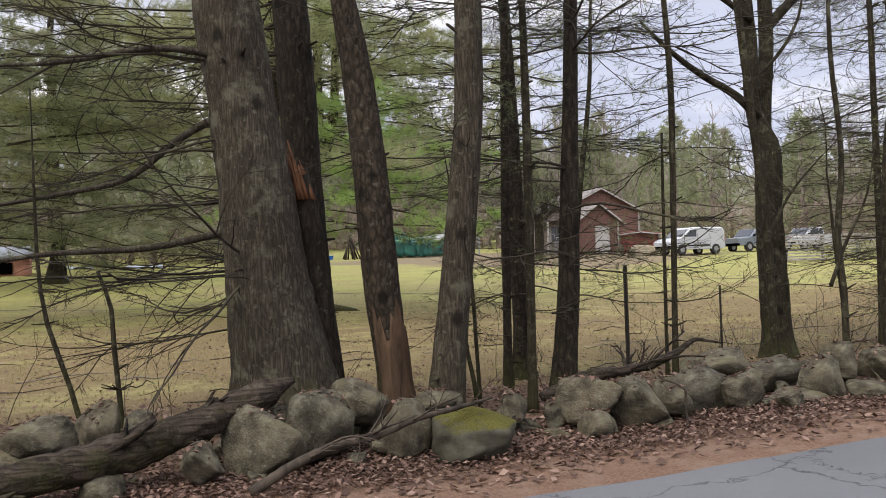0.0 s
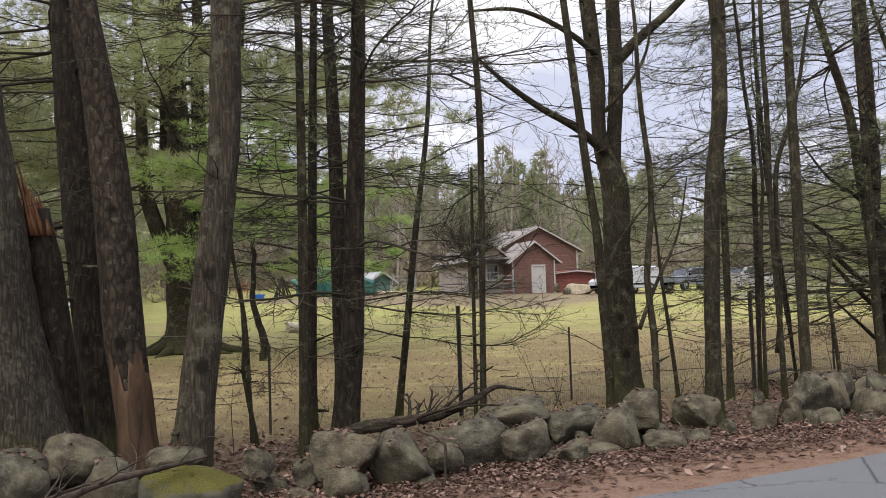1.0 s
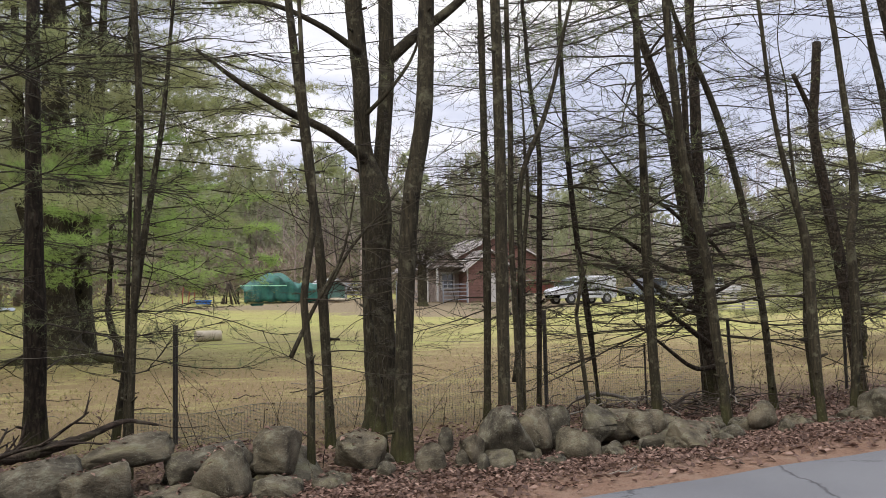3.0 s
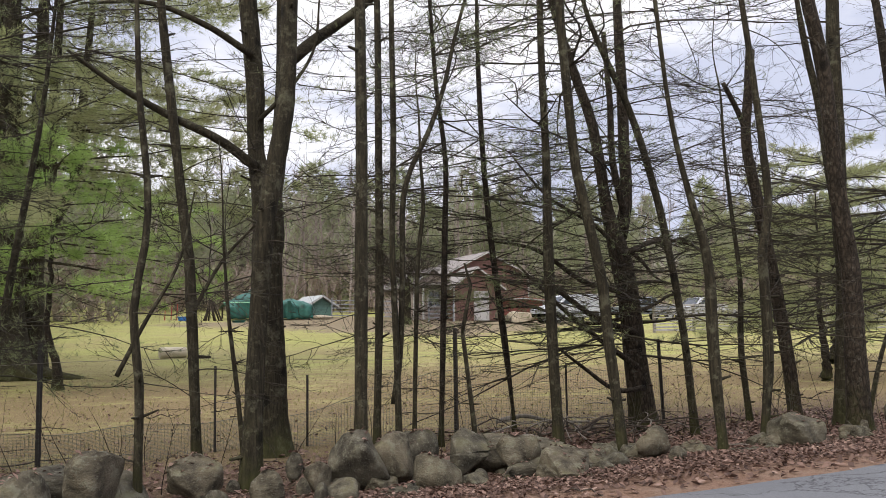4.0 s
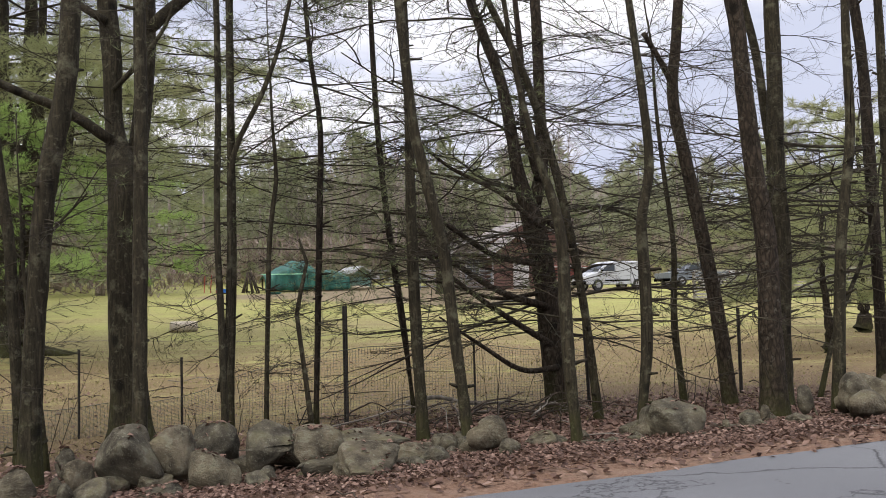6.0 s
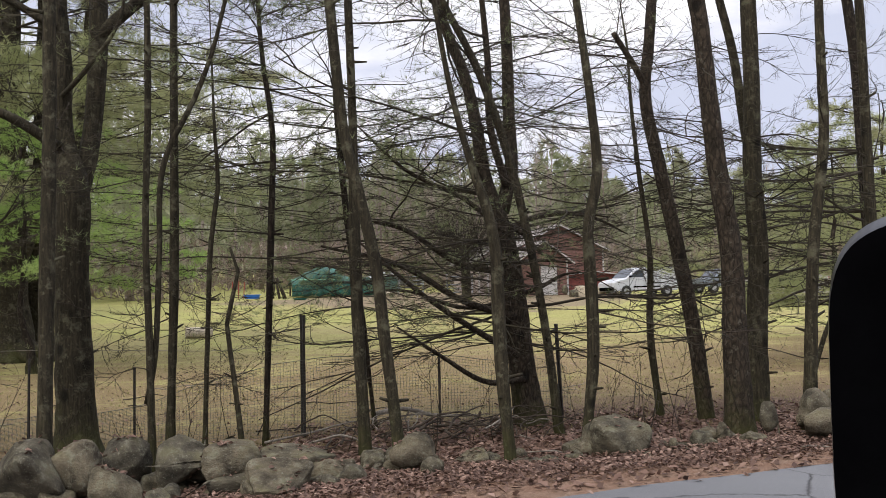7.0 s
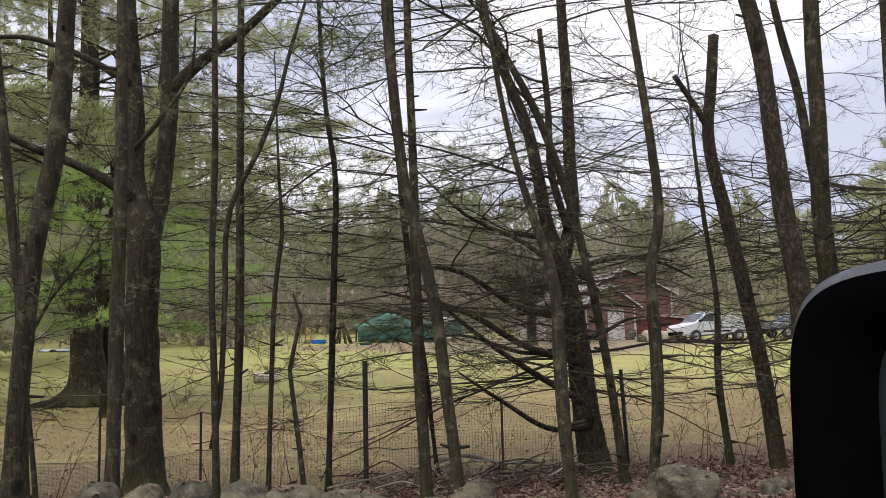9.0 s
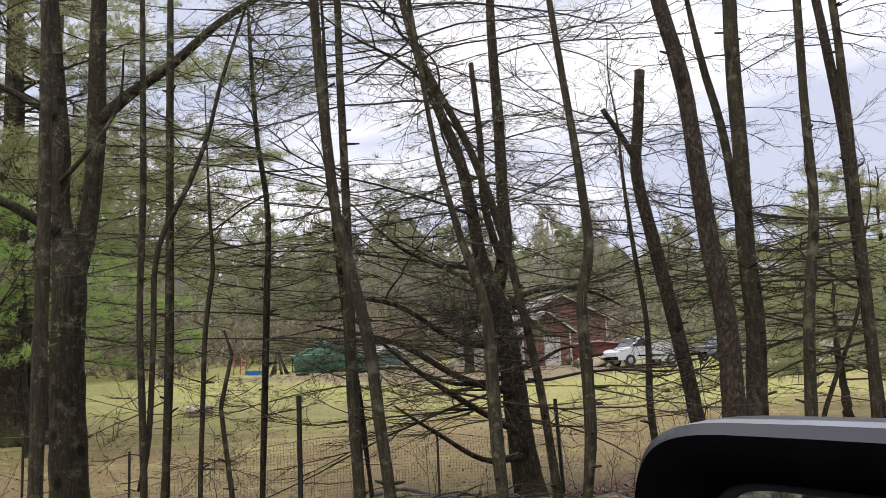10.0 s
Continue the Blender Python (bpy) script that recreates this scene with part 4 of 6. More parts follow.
# ---- pines with green crowns ----
def pine(x, y, height, r, low, spread, seed, tuft_n=9, size=0.2, width=0.014, blades=9, mat=M_NEEDLE, whorl=0.55, label="tall white pine with soft green needles", two=False, lean=0.0, gap=0.25, bark_mat=M_PINE, full=9.5):
    rng = np.random.default_rng(seed)
    z0 = g1(x, y)
    e = base("pine_tree", label, "tree", at=(x, y, z0))
    tb = Buf()
    hs = height * np.linspace(0, 1, 30) ** 1.5 - 0.15
    wob = np.cumsum(rng.normal(0, 0.03, (30, 2)), 0)
    line = np.stack([wob[:, 0] + lean * hs, wob[:, 1], hs], 1)
    rad = r * (1 - 0.93 * np.clip(hs / height, 0, 1)) * (1 + 0.75 * np.exp(-np.maximum(hs, 0) / 0.4))
    tb.tube(line, np.maximum(rad, 0.01), 18, 0.05, rng)
    part("trunk", tb, bark_mat, e)
    if two:
        t2 = Buf()
        t2.tube(line + np.array([0.52, 0.6, 0]) + np.stack([hs * 0.02, hs * 0, hs * 0], 1), np.maximum(rad * 0.68, 0.01), 16, 0.05, rng)
        part("trunk", t2, bark_mat, e)
        for k in range(9):
            az = k * 0.7 + rng.normal(0, 0.15)
            ro = Buf()
            u = np.array([0.25, 0.6, 1.0, 1.5, 2.0]) * rng.uniform(0.8, 1.15)
            ro.tube(np.stack([np.cos(az) * u, np.sin(az) * u * 0.8, [0.42, 0.2, 0.08, 0.0, -0.1]], 1), (0.3, 0.2, 0.13, 0.08, 0.04), 9, 0.08, rng)
            part("root", ro, bark_mat, e)
        for k, (dx, dy, z1) in enumerate(((-1.0, 0.1, 2.4), (0.9, -0.3, 2.7), (-0.35, 0.6, 3.0), (1.6, 0.4, 3.2))):
            st = Buf()
            q = cat([(0, 0, z1 - 0.5), (dx * 0.45, dy * 0.5, z1 + 0.4), (dx * 0.85, dy, z1 + 1.6), (dx, dy, z1 + 4), (dx * 1.2, dy, z1 + 9)], 18)
            st.tube(q, np.linspace(0.24 - 0.02 * k, 0.04, 18), 12, 0.04, rng)
            part("stem", st, bark_mat, e)
    fo = Buf()
    cs, ds = [], []
    z = low
    while z < height - 0.3:
        n = rng.integers(4, 7)
        a0 = rng.uniform(0, 6.28)
        f = (z - low) / (height - low)
        for k in range(n):
            if rng.random() < gap:
                continue
            az = a0 + k * 2 * math.pi / n + rng.normal(0, 0.25)
            ln = spread * (1.0 - 0.75 * f ** 1.3) * rng.uniform(0.6, 1.15)
            o = np.array([np.interp(z, hs, line[:, 0]), np.interp(z, hs, line[:, 1]), z + rng.normal(0, 0.12)])
            u = np.linspace(0, 1, 8)
            rise = rng.uniform(-0.12, 0.22) + 0.25 * f
            p = o + np.stack([np.cos(az) * ln * u, np.sin(az) * ln * u, ln * (rise * u - 0.28 * u**2 + 0.16 * u**3)], 1) + rng.normal(0, 0.03 * ln / 3, (8, 3)) * u[:, None]
            br = Buf()
            br.tube(p, np.linspace((0.0042 * ln + 0.008) * rng.uniform(0.6, 1.25), 0.005, 8), 5)
            m = int((8 + ln * 5) * (1 if z < full else 0.4))
            for q in range(m):
                uu = rng.uniform(0.14, 1.0)
                s = np.array([np.interp(uu, u, p[:, c]) for c in range(3)])
                a2 = az + rng.choice([-1, 1]) * rng.uniform(0.35, 1.1)
                l2 = (0.25 + 0.28 * ln * (1.15 - uu)) * rng.uniform(0.5, 1.2)
                d2 = np.array([math.cos(a2), math.sin(a2), rng.normal(0.06, 0.12)])
                br.tube(np.stack([s, s + d2 * l2 * 0.5 + np.array([0, 0, 0.02]), s + d2 * l2]), (0.006, 0.004, 0.002), 3)
                w = rng.uniform(0.25, 1.05, tuft_n)
                cs.append(s + d2 * l2 * w[:, None] + rng.normal(0, 0.05, (tuft_n, 3)))
                ds.append(np.repeat((d2 * 0.8 + np.array([0, 0, 0.35]))[None], tuft_n, 0))
            part("branch", br, M_TWIG, e)
        z += whorl * rng.uniform(0.7, 1.3) * (1 if z < full else 2)
    tufts(fo, rng, np.vstack(cs), np.vstack(ds), size, blades, width)
    part("needles", fo, mat, e, kind="stuff", smooth=False)
    return e


pine(3.72, 24.3, 17, 0.44, 4.5, 8.6, 101, two=True, label="large old double-trunked white pine in the field", tuft_n=10, size=0.22, width=0.0135, blades=9, gap=0.14, whorl=0.38, bark_mat=M_SMOOTH, full=11.0)
pine(-4.8, 24.0, 15, 0.26, 2.2, 7.0, 102, size=0.22, width=0.017, tuft_n=6, blades=9, gap=0.12, mat=M_NEEDLE_SHADED)
pine(-2.6, 38.0, 16, 0.3, 2.0, 6.2, 105, size=0.3, width=0.028, tuft_n=7, gap=0.1, mat=M_NEEDLE_HAZED)
pine(26.3, 20.0, 6.8, 0.16, 1.8, 5.4, 110, size=0.24, width=0.02, tuft_n=5, blades=8, gap=0.15)
pine(20.75, 15.0, 4.6, 0.09, 1.2, 3.4, 109, size=0.17, width=0.011, tuft_n=7, blades=10, gap=0.12, whorl=0.45)
pine(4.9, 20.0, 5.6, 0.08, 2.2, 3.8, 111, size=0.17, width=0.012, whorl=0.42, tuft_n=7, blades=10, gap=0.08, mat=M_NEEDLE_YOUNG, label="young bright green pine beside the old one")


# ---- far woods behind the field ----
def far_woods(seed):
    rng = np.random.default_rng(seed)
    fo, br = Buf(), Buf()
    cs, ds = [], []
    for k in range(330):
        x = rng.uniform(-70, 125)
        y = rng.uniform(48, 100)
        if 9 < x < 46 and y < 64:
            y += 16
        h = rng.uniform(7.5, 11.0) + (y - 50) * 0.035 + (2.0 if x < 8 else 0.0)
        z0 = g1(x, y)
        br.tube([(x, y, z0 - 0.2), (x, y, z0 + h * 0.5), (x, y, z0 + h)], (0.2, 0.12, 0.02), 6)
        m = int(h * 18)
        u = rng.uniform(0.02, 1, m) ** 0.85
        rad = (1 - u ** 1.6) * h * 0.30 * rng.uniform(0.35, 1.15, m) + 0.2
        a = rng.uniform(0, 6.28, m)
        cs.append(np.stack([x + rad * np.cos(a), y + rad * np.sin(a), z0 + u * h], 1))
        ds.append(np.stack([np.cos(a) * 0.6, np.sin(a) * 0.6, np.full(m, 0.15)], 1))
    tufts(fo, rng, np.vstack(cs), np.vstack(ds), 0.66, 6, 0.17)
    for k in range(150):
        x = rng.uniform(-60, 110)
        y = rng.uniform(47, 74)
        if 9 < x < 46 and y < 60:
            y += 14
        h = rng.uniform(7, 12.5)
        z0 = g1(x, y)
        top = np.array([x + rng.normal(0, 0.5), y, z0 + h])
        p = np.linspace([x, y, z0 - 0.2], top, 6)
        br.tube(p, np.linspace(0.11, 0.02, 6), 5)
        for q in range(20):
            f = rng.uniform(0.2, 0.98)
            o = p[0] + (top - p[0]) * f
            a = rng.uniform(0, 6.28)
            ln = h * 0.3 * (1.1 - f) + 0.5
            d = np.array([math.cos(a) * 0.7, math.sin(a) * 0.7, 0.75])
            e1 = o + d * ln
            br.tube([o, (o + e1) / 2 + rng.normal(0, 0.1, 3), e1], (0.04, 0.025, 0.01), 3)
            for w in range(3):
                s = o + (e1 - o) * rng.uniform(0.3, 1)
                br.tube([s, s + rng.normal(0, 0.5, 3) + np.array([0, 0, 0.6])], (0.016, 0.007), 3)
    tagged(part("far_pines", fo, M_NEEDLE_HAZED, smooth=False, kind="stuff"), "belt of green pines beyond the field, hazed paler", "woods")
    tagged(part("far_bare_trees", br, M_TWIG_HAZED, kind="stuff"), "leafless trees beyond the field, hazed grey-brown", "woods")
    un = Buf()
    n = 16000
    cs = np.stack([rng.uniform(-75, 120, n), rng.uniform(46, 64, n), np.zeros(n)], 1)
    cs[:, 1] += np.where((cs[:, 0] > 9) & (cs[:, 0] < 44), 11, 0)
    cs[:, 2] = gz(cs[:, 0], cs[:, 1]) + rng.uniform(0, 3.2, n)
    tufts(un, rng, cs, np.tile((0, 0, 0.8), (n, 1)), 0.8, 6, 0.045)
    tagged(part("brush", un, M_BRUSH_HAZED, smooth=False, kind="stuff"), "brown leafless brush along the field's far edge, hazed paler", "brush")


# the brush colours are paled too, to hold the haze beyond the field
M_BRUSH_HAZED = twig_mat("brush", (0.17, 0.128, 0.105), (0.31, 0.245, 0.215))
far_woods(200)
ridge = Buf()
rx = np.linspace(-260, 320, 160)
rh = 19 + 3.5 * np.sin(rx * 0.021) + 1.6 * np.sin(rx * 0.13 + 1) + np.random.default_rng(3).uniform(0, 1.6, 160)
rb = np.stack([np.concatenate([rx, rx]), np.concatenate([np.full(160, 150.0), np.full(160, 158.0)]), np.concatenate([np.full(160, 0.0), rh])], 1)
k = np.arange(159)
ridge.add(rb, np.stack([k, k + 1, k + 161, k + 160], 1))
# the ridge's haze is mixed into these pale colours
m = Mat("wooded_ridge", 1.0, 0.0)
n = m.noise(0.5, 6, 0.7, m.coords((1, 1, 0.35)))
M_RIDGE = m.done(m.ramp(n, [(0.35, (0.15, 0.155, 0.115)), (0.5, (0.20, 0.195, 0.155)), (0.68, (0.27, 0.235, 0.21))]))
part("backdrop", ridge, M_RIDGE, label="hazy wooded ridge in the distance", kind="structure")


# ---- the stone wall ----
def rock_mesh(seed, angular):
    """A broken fieldstone: a hull of a few corners, worn at its edges and roughened."""
    rng = np.random.default_rng(seed)
    bm = bmesh.new()
    for k in range(15 if angular else 26):
        d = rng.normal(0, 1, 3)
        d /= np.abs(d).max() ** 0.5 * np.linalg.norm(d) ** 0.5
        bm.verts.new(Vector(d * 0.5 * rng.uniform(0.86, 1.0)))
    bmesh.ops.convex_hull(bm, input=bm.verts)
    for v in [v for v in bm.verts if not v.link_faces]:
        bm.verts.remove(v)
    bmesh.ops.dissolve_limit(bm, angle_limit=radians(14), verts=bm.verts, edges=bm.edges)
    bmesh.ops.bevel(bm, geom=bm.edges[:], offset=0.055 if angular else 0.075, segments=3, affect="EDGES", profile=0.5)
    bmesh.ops.triangulate(bm, faces=bm.faces)
    for _ in range(3):
        long = [e for e in bm.edges if e.calc_length() > 0.11]
        if not long:
            break
        bmesh.ops.subdivide_edges(bm, edges=long, cuts=1)
        bmesh.ops.triangulate(bm, faces=bm.faces)
    sh = Vector(rng.uniform(-50, 50, 3))
    for v in bm.verts:
        d = v.co.copy()
        v.co = d * (1 + 0.10 * noise.noise(d * 2.4 + sh) + 0.05 * noise.noise(d * 7.0 + sh) + 0.028 * noise.noise(d * 19.0 + sh))
    xs_, ys_, zs_ = zip(*[v.co for v in bm.verts])
    c = Vector(((max(xs_) + min(xs_)) / 2, (max(ys_) + min(ys_)) / 2, (max(zs_) + min(zs_)) / 2))
    s = Vector((max(xs_) - min(xs_), max(ys_) - min(ys_), max(zs_) - min(zs_)))
    for v in bm.verts:
        v.co = Vector(((v.co.x - c.x) / s.x, (v.co.y - c.y) / s.y, (v.co.z - c.z) / s.z))
    bmesh.ops.recalc_face_normals(bm, faces=bm.faces)
    me = bpy.data.meshes.new("boulder")
    bm.to_mesh(me)
    bm.free()
    me.polygons.foreach_set("use_smooth", np.ones(len(me.polygons), bool))
    me.set_sharp_from_angle(angle=radians(34))
    me.materials.append(M_ROCK)
    return me


ROCKS = [rock_mesh(300 + k, k % 2) for k in range(14)]
rock_rng = random.Random(4)


def boulder(x, y, z, w, h, moss=False, label=""):
    k = rock_rng.randrange(14)
    if moss:
        k = 4
    me = ROCKS[k]
    if moss:
        me = ROCKS[k].copy()
        me.materials.clear()
        me.materials.append(M_MOSS)
    ob = new("boulder", me)
    low = g1(x, y) - 0.06
    top = z + h * 0.53
    bottom = min(z - h / 2, max(low, z - h * 0.75))
    ob.location = (x, y + 0.05, (top + bottom) / 2)
    ob.scale = (w * 1.06, max(w * rock_rng.uniform(0.75, 1.0), 0.26), top - bottom)
    ob.rotation_euler = (rock_rng.uniform(-0.12, 0.12), rock_rng.uniform(-0.12, 0.12), rock_rng.choice([0, math.pi]) + rock_rng.uniform(-0.4, 0.4))
    return tagged(ob, label or ("boulder thick with yellow-green moss in the stone wall" if moss else "grey lichen-spotted fieldstone boulder in the stone wall"), "boulder", "stones of the wall")


for row in [(-0.14, 6.15, 0.36, 0.56, 0.42), (0.26, 6.22, 0.42, 0.46, 0.40), (0.05, 6.55, 0.50, 0.60, 0.34), (-1.19, 6.90, 0.44, 0.30, 0.30), (-1.55, 6.50, 0.45, 0.44, 0.22), (-0.57, 5.95, 0.27, 0.26, 0.23), (-0.91, 6.80, 0.44, 0.25, 0.20), (0.66, 6.60, 0.49, 0.46, 0.29),
            (0.80, 6.05, 0.36, 0.40, 0.37), (1.30, 6.60, 0.44, 0.38, 0.16), (1.86, 6.25, 0.36, 0.29, 0.26), (2.12, 6.30, 0.27, 0.30, 0.20), (2.43, 6.25, 0.42, 0.46, 0.31), (2.81, 6.10, 0.33, 0.44, 0.43),
            (2.37, 6.00, 0.24, 0.30, 0.21), (3.49, 6.40, 0.34, 0.66, 0.43), (3.86, 6.30, 0.39, 0.47, 0.25), (4.13, 6.90, 0.51, 0.70, 0.20), (4.72, 6.80, 0.40, 0.66, 0.25), (5.29, 6.70, 0.32, 0.65, 0.27)]:
    boulder(*row)
for row in [(4.46, 6.20, 0.24, 0.56, 0.19), (3.17, 6.10, 0.43, 0.37, 0.32), (4.73, 6.20, 0.40, 0.39, 0.35), (5.29, 6.50, 0.50, 0.58, 0.31), (5.10, 6.00, 0.28, 0.36, 0.15), (5.51, 6.10, 0.29, 0.33, 0.26),
            (5.92, 6.60, 0.44, 0.40, 0.24), (4.19, 5.90, 0.28, 0.32, 0.15), (6.20, 6.10, 0.29, 0.63, 0.40), (6.62, 6.50, 0.42, 0.36, 0.25), (6.79, 6.30, 0.41, 0.26, 0.24), (7.15, 6.40, 0.48, 0.47, 0.42),
            (7.68, 6.60, 0.46, 0.44, 0.36), (7.72, 6.20, 0.36, 0.36, 0.32), (8.43, 6.80, 0.44, 0.58, 0.27), (7.32, 6.00, 0.21, 0.34, 0.23), (8.51, 6.20, 0.27, 0.85, 0.33), (9.02, 6.80, 0.40, 0.61, 0.22)]:
    boulder(*row)
for row in [(9.26, 6.50, 0.26, 0.36, 0.34), (7.41, 6.50, 0.49, 0.38, 0.34), (8.12, 6.60, 0.52, 0.43, 0.35), (8.51, 6.40, 0.46, 0.47, 0.26), (8.86, 6.05, 0.35, 0.50, 0.32), (9.85, 6.50, 0.39, 0.44, 0.40),
            (10.39, 6.50, 0.34, 0.26, 0.17), (10.82, 6.20, 0.29, 0.42, 0.13), (11.67, 6.45, 0.41, 0.56, 0.44), (12.20, 6.50, 0.28, 0.39, 0.17), (12.89, 6.80, 0.40, 0.26, 0.18)]:
    boulder(*row)
boulder(1.31, 5.90, 0.31, 0.67, 0.32, True)
# the wall runs on out of sight on both sides
for k in range(44):
    x = -1.9 - 0.42 * (k // 2) if k < 26 else 13.3 + 0.42 * ((k - 26) // 2)
    y = (6.15 if k % 2 else 6.6) + rock_rng.uniform(-0.12, 0.12)
    w = rock_rng.uniform(0.34, 0.6)
    h = rock_rng.uniform(0.3, 0.5)
    boulder(x + rock_rng.uniform(-0.1, 0.1), y, g1(x, y) + h * 0.42, w, h)
WALL_STONES = [ob for ob in bpy.data.objects if ob.name.startswith("boulder") and -2 < ob.location.x < 13]
# small stones between the boulders
for k in range(110):
    x = rock_rng.uniform(-2, 13)
    y = rock_rng.uniform(6.0, 7.0)
    w = rock_rng.uniform(0.1, 0.27)
    boulder(x, y, g1(x, y) + w * 0.25, w, w * 0.8, label="small grey stone wedged among the boulders")


# ---- fallen wood ----
def log(name, label, pts, mat, sides=12, rough=0.08, cat_name="log", side=0):
    ob = Buf()
    rng = np.random.default_rng(len(pts) + int(pts[0][0] * 10) ** 2)
    n = 8 * len(pts)
    line = cat(pts, n)
    lumps = 1 + rough * 1.3 * np.interp(np.arange(n), np.arange(0, n + 7, 7), rng.uniform(-1, 1, len(np.arange(0, n + 7, 7))))
    line[:, :3] += rng.normal(0, 0.05, (n, 3)) * line[:, 3:]
    if pts[0][3] < 0.03:
        k = np.arange(0, n + 4, 4)
        line[:, :3] += np.stack([np.interp(np.arange(n), k, rng.normal(0, 0.014, len(k))) for _ in range(3)], 1)
    ob.tube(line[:, :3], np.maximum(line[:, 3] * lumps, 0.002), sides, rough, rng)
    for _ in range(side):
        k = rng.integers(n // 5, n - 2)
        t = line[k + 1, :3] - line[k, :3]
        q = t / np.linalg.norm(t) + rng.normal(0, 0.55, 3) + np.array([0, 0, 0.35])
        twigs(ob, rng, line[k, :3], q, rng.uniform(0.2, 0.55), max(line[k, 3] * 0.4, 0.003), 1, 0.0, 4, 4)
    return tagged(part(name, ob, mat), label, cat_name)


log("fallen_log", "rotting fallen trunk lying across the stone wall", [(-2.80, 5.80, 0.09, 0.129), (-1.73, 5.95, 0.25, 0.128), (-1.04, 6.15, 0.35, 0.119), (-0.35, 6.35, 0.51, 0.103), (-0.03, 6.43, 0.63, 0.076), (0.13, 6.47, 0.69, 0.022)], M_LOG, 24, 0.17, side=8)
log("fallen_branch", "dark fallen limb resting on the stone wall", [(2.29, 6.79, 0.35, 0.051), (2.62, 6.88, 0.45, 0.051), (3.52, 6.99, 0.53, 0.046), (3.87, 7.08, 0.62, 0.036), (4.14, 7.19, 0.70, 0.020), (4.39, 7.13, 0.66, 0.008)], M_LOG, 10, 0.16, side=9)
log("fallen_branch", "crooked stick leaning on the stone wall", [(-0.33, 5.62, 0.12, 0.036), (-0.06, 5.64, 0.25, 0.033), (0.16, 5.66, 0.33, 0.029), (0.52, 5.68, 0.38, 0.025), (0.80, 5.70, 0.46, 0.021), (1.15, 5.78, 0.50, 0.015), (1.40, 5.85, 0.53, 0.008)], M_DEAD, 9, 0.10, side=9)
log("fallen_branch", "thin curved stick hooked over a boulder", [(2.99, 5.82, 0.14, 0.008), (3.04, 5.84, 0.32, 0.010), (3.00, 5.90, 0.48, 0.011), (2.88, 6.00, 0.57, 0.009)], M_DEAD, 7)
log("fallen_branch", "bare pale branch lying on the field", [(10.32, 10.50, 0.28, 0.031), (10.69, 10.40, 0.34, 0.029), (11.05, 10.30, 0.26, 0.025), (11.58, 10.20, 0.24, 0.013)], M_GREY_WOOD, 7)
fr = np.random.default_rng(8)
for k in range(48):
    x, y = fr.uniform(9.3, 12.0), fr.uniform(8.2, 9.1)
    a, ln = fr.normal(0, 0.8), fr.uniform(0.4, 1.4)
    z = g1(x, y) + fr.uniform(0.01, 0.2)
    r = fr.uniform(0.005, 0.014)
    log("fallen_branch", "dead brown branch in a brush pile at the fence", [(x - ln / 2 * math.cos(a), y - ln / 2 * math.sin(a), z, r), (x + fr.normal(0, 0.06), y + fr.normal(0, 0.06), z + fr.uniform(0, 0.16), r * 0.8), (x + ln / 2 * math.cos(a), y + ln / 2 * math.sin(a), z + fr.uniform(-0.02, 0.18), r * 0.35)], M_DEAD if k % 4 else M_GREY_WOOD, 6)
for k in range(40):
    x, y = fr.uniform(-4, 17), fr.uniform(9.3, 15.5)
    a, ln = fr.normal(0, 0.5), fr.uniform(0.3, 1.3)
    q = [(x + ln * f * math.cos(a), y + ln * f * math.sin(a)) for f in (-0.5, 0.0, 0.5)]
    log("fallen_twig", "dead twig lying on the grazed field", [(q[0][0], q[0][1], g1(*q[0]) + 0.012, 0.009), (q[1][0], q[1][1] + fr.normal(0, 0.05), g1(*q[1]) + 0.03, 0.007), (q[2][0], q[2][1], g1(*q[2]) + 0.012, 0.003)], M_DEAD if k % 3 else M_GREY_WOOD, 5)
for k in range(46):
    x, y = fr.uniform(-3, 14), fr.uniform(5.3, 9.5)
    a, ln = fr.uniform(0, 3.1), fr.uniform(0.25, 0.9)
    z = g1(x, y) + 0.012
    log("fallen_twig", "thin fallen twig on the leaf litter", [(x - ln / 2 * math.cos(a), y - ln / 2 * math.sin(a), g1(x - ln / 2 * math.cos(a), y - ln / 2 * math.sin(a)) + 0.01, 0.007), (x, y, z + 0.02, 0.006), (x + ln / 2 * math.cos(a), y + ln / 2 * math.sin(a), g1(x + ln / 2 * math.cos(a), y + ln / 2 * math.sin(a)) + 0.01, 0.003)], M_DEAD if k % 3 else M_GREY_WOOD, 5)


# ---- fence ----
def fence_post(x, y, top, r=0.018, lean=0.0, mat=None):
    e = base("fence_post", "thin dark steel T-post of the field fence", "fence post", "posts of the field fence", (x, y, g1(x, y)))
    h = top - g1(x, y)
    bm = bmesh.new()
    boxbm(bm, (r * 2.2, 0.006, h + 0.3), pose(0, r * 0.6, (h - 0.3) / 2), 0.001)
    boxbm(bm, (0.007, r * 1.8, h + 0.3), pose(0, -r * 0.35, (h - 0.3) / 2), 0.001)
    ob = from_bm("shaft", bm, mat or M_STEEL, e)
    ob.rotation_euler = (0, lean, 0)
    bm = bmesh.new()
    for k in range(int(h / 0.07)):
        boxbm(bm, (0.012, 0.008, 0.012), pose(0, r * 0.6 + 0.006, 0.06 + k * 0.07))
    ob = from_bm("studs", bm, mat or M_STEEL, e)
    ob.rotation_euler = (0, lean, 0)
    return e


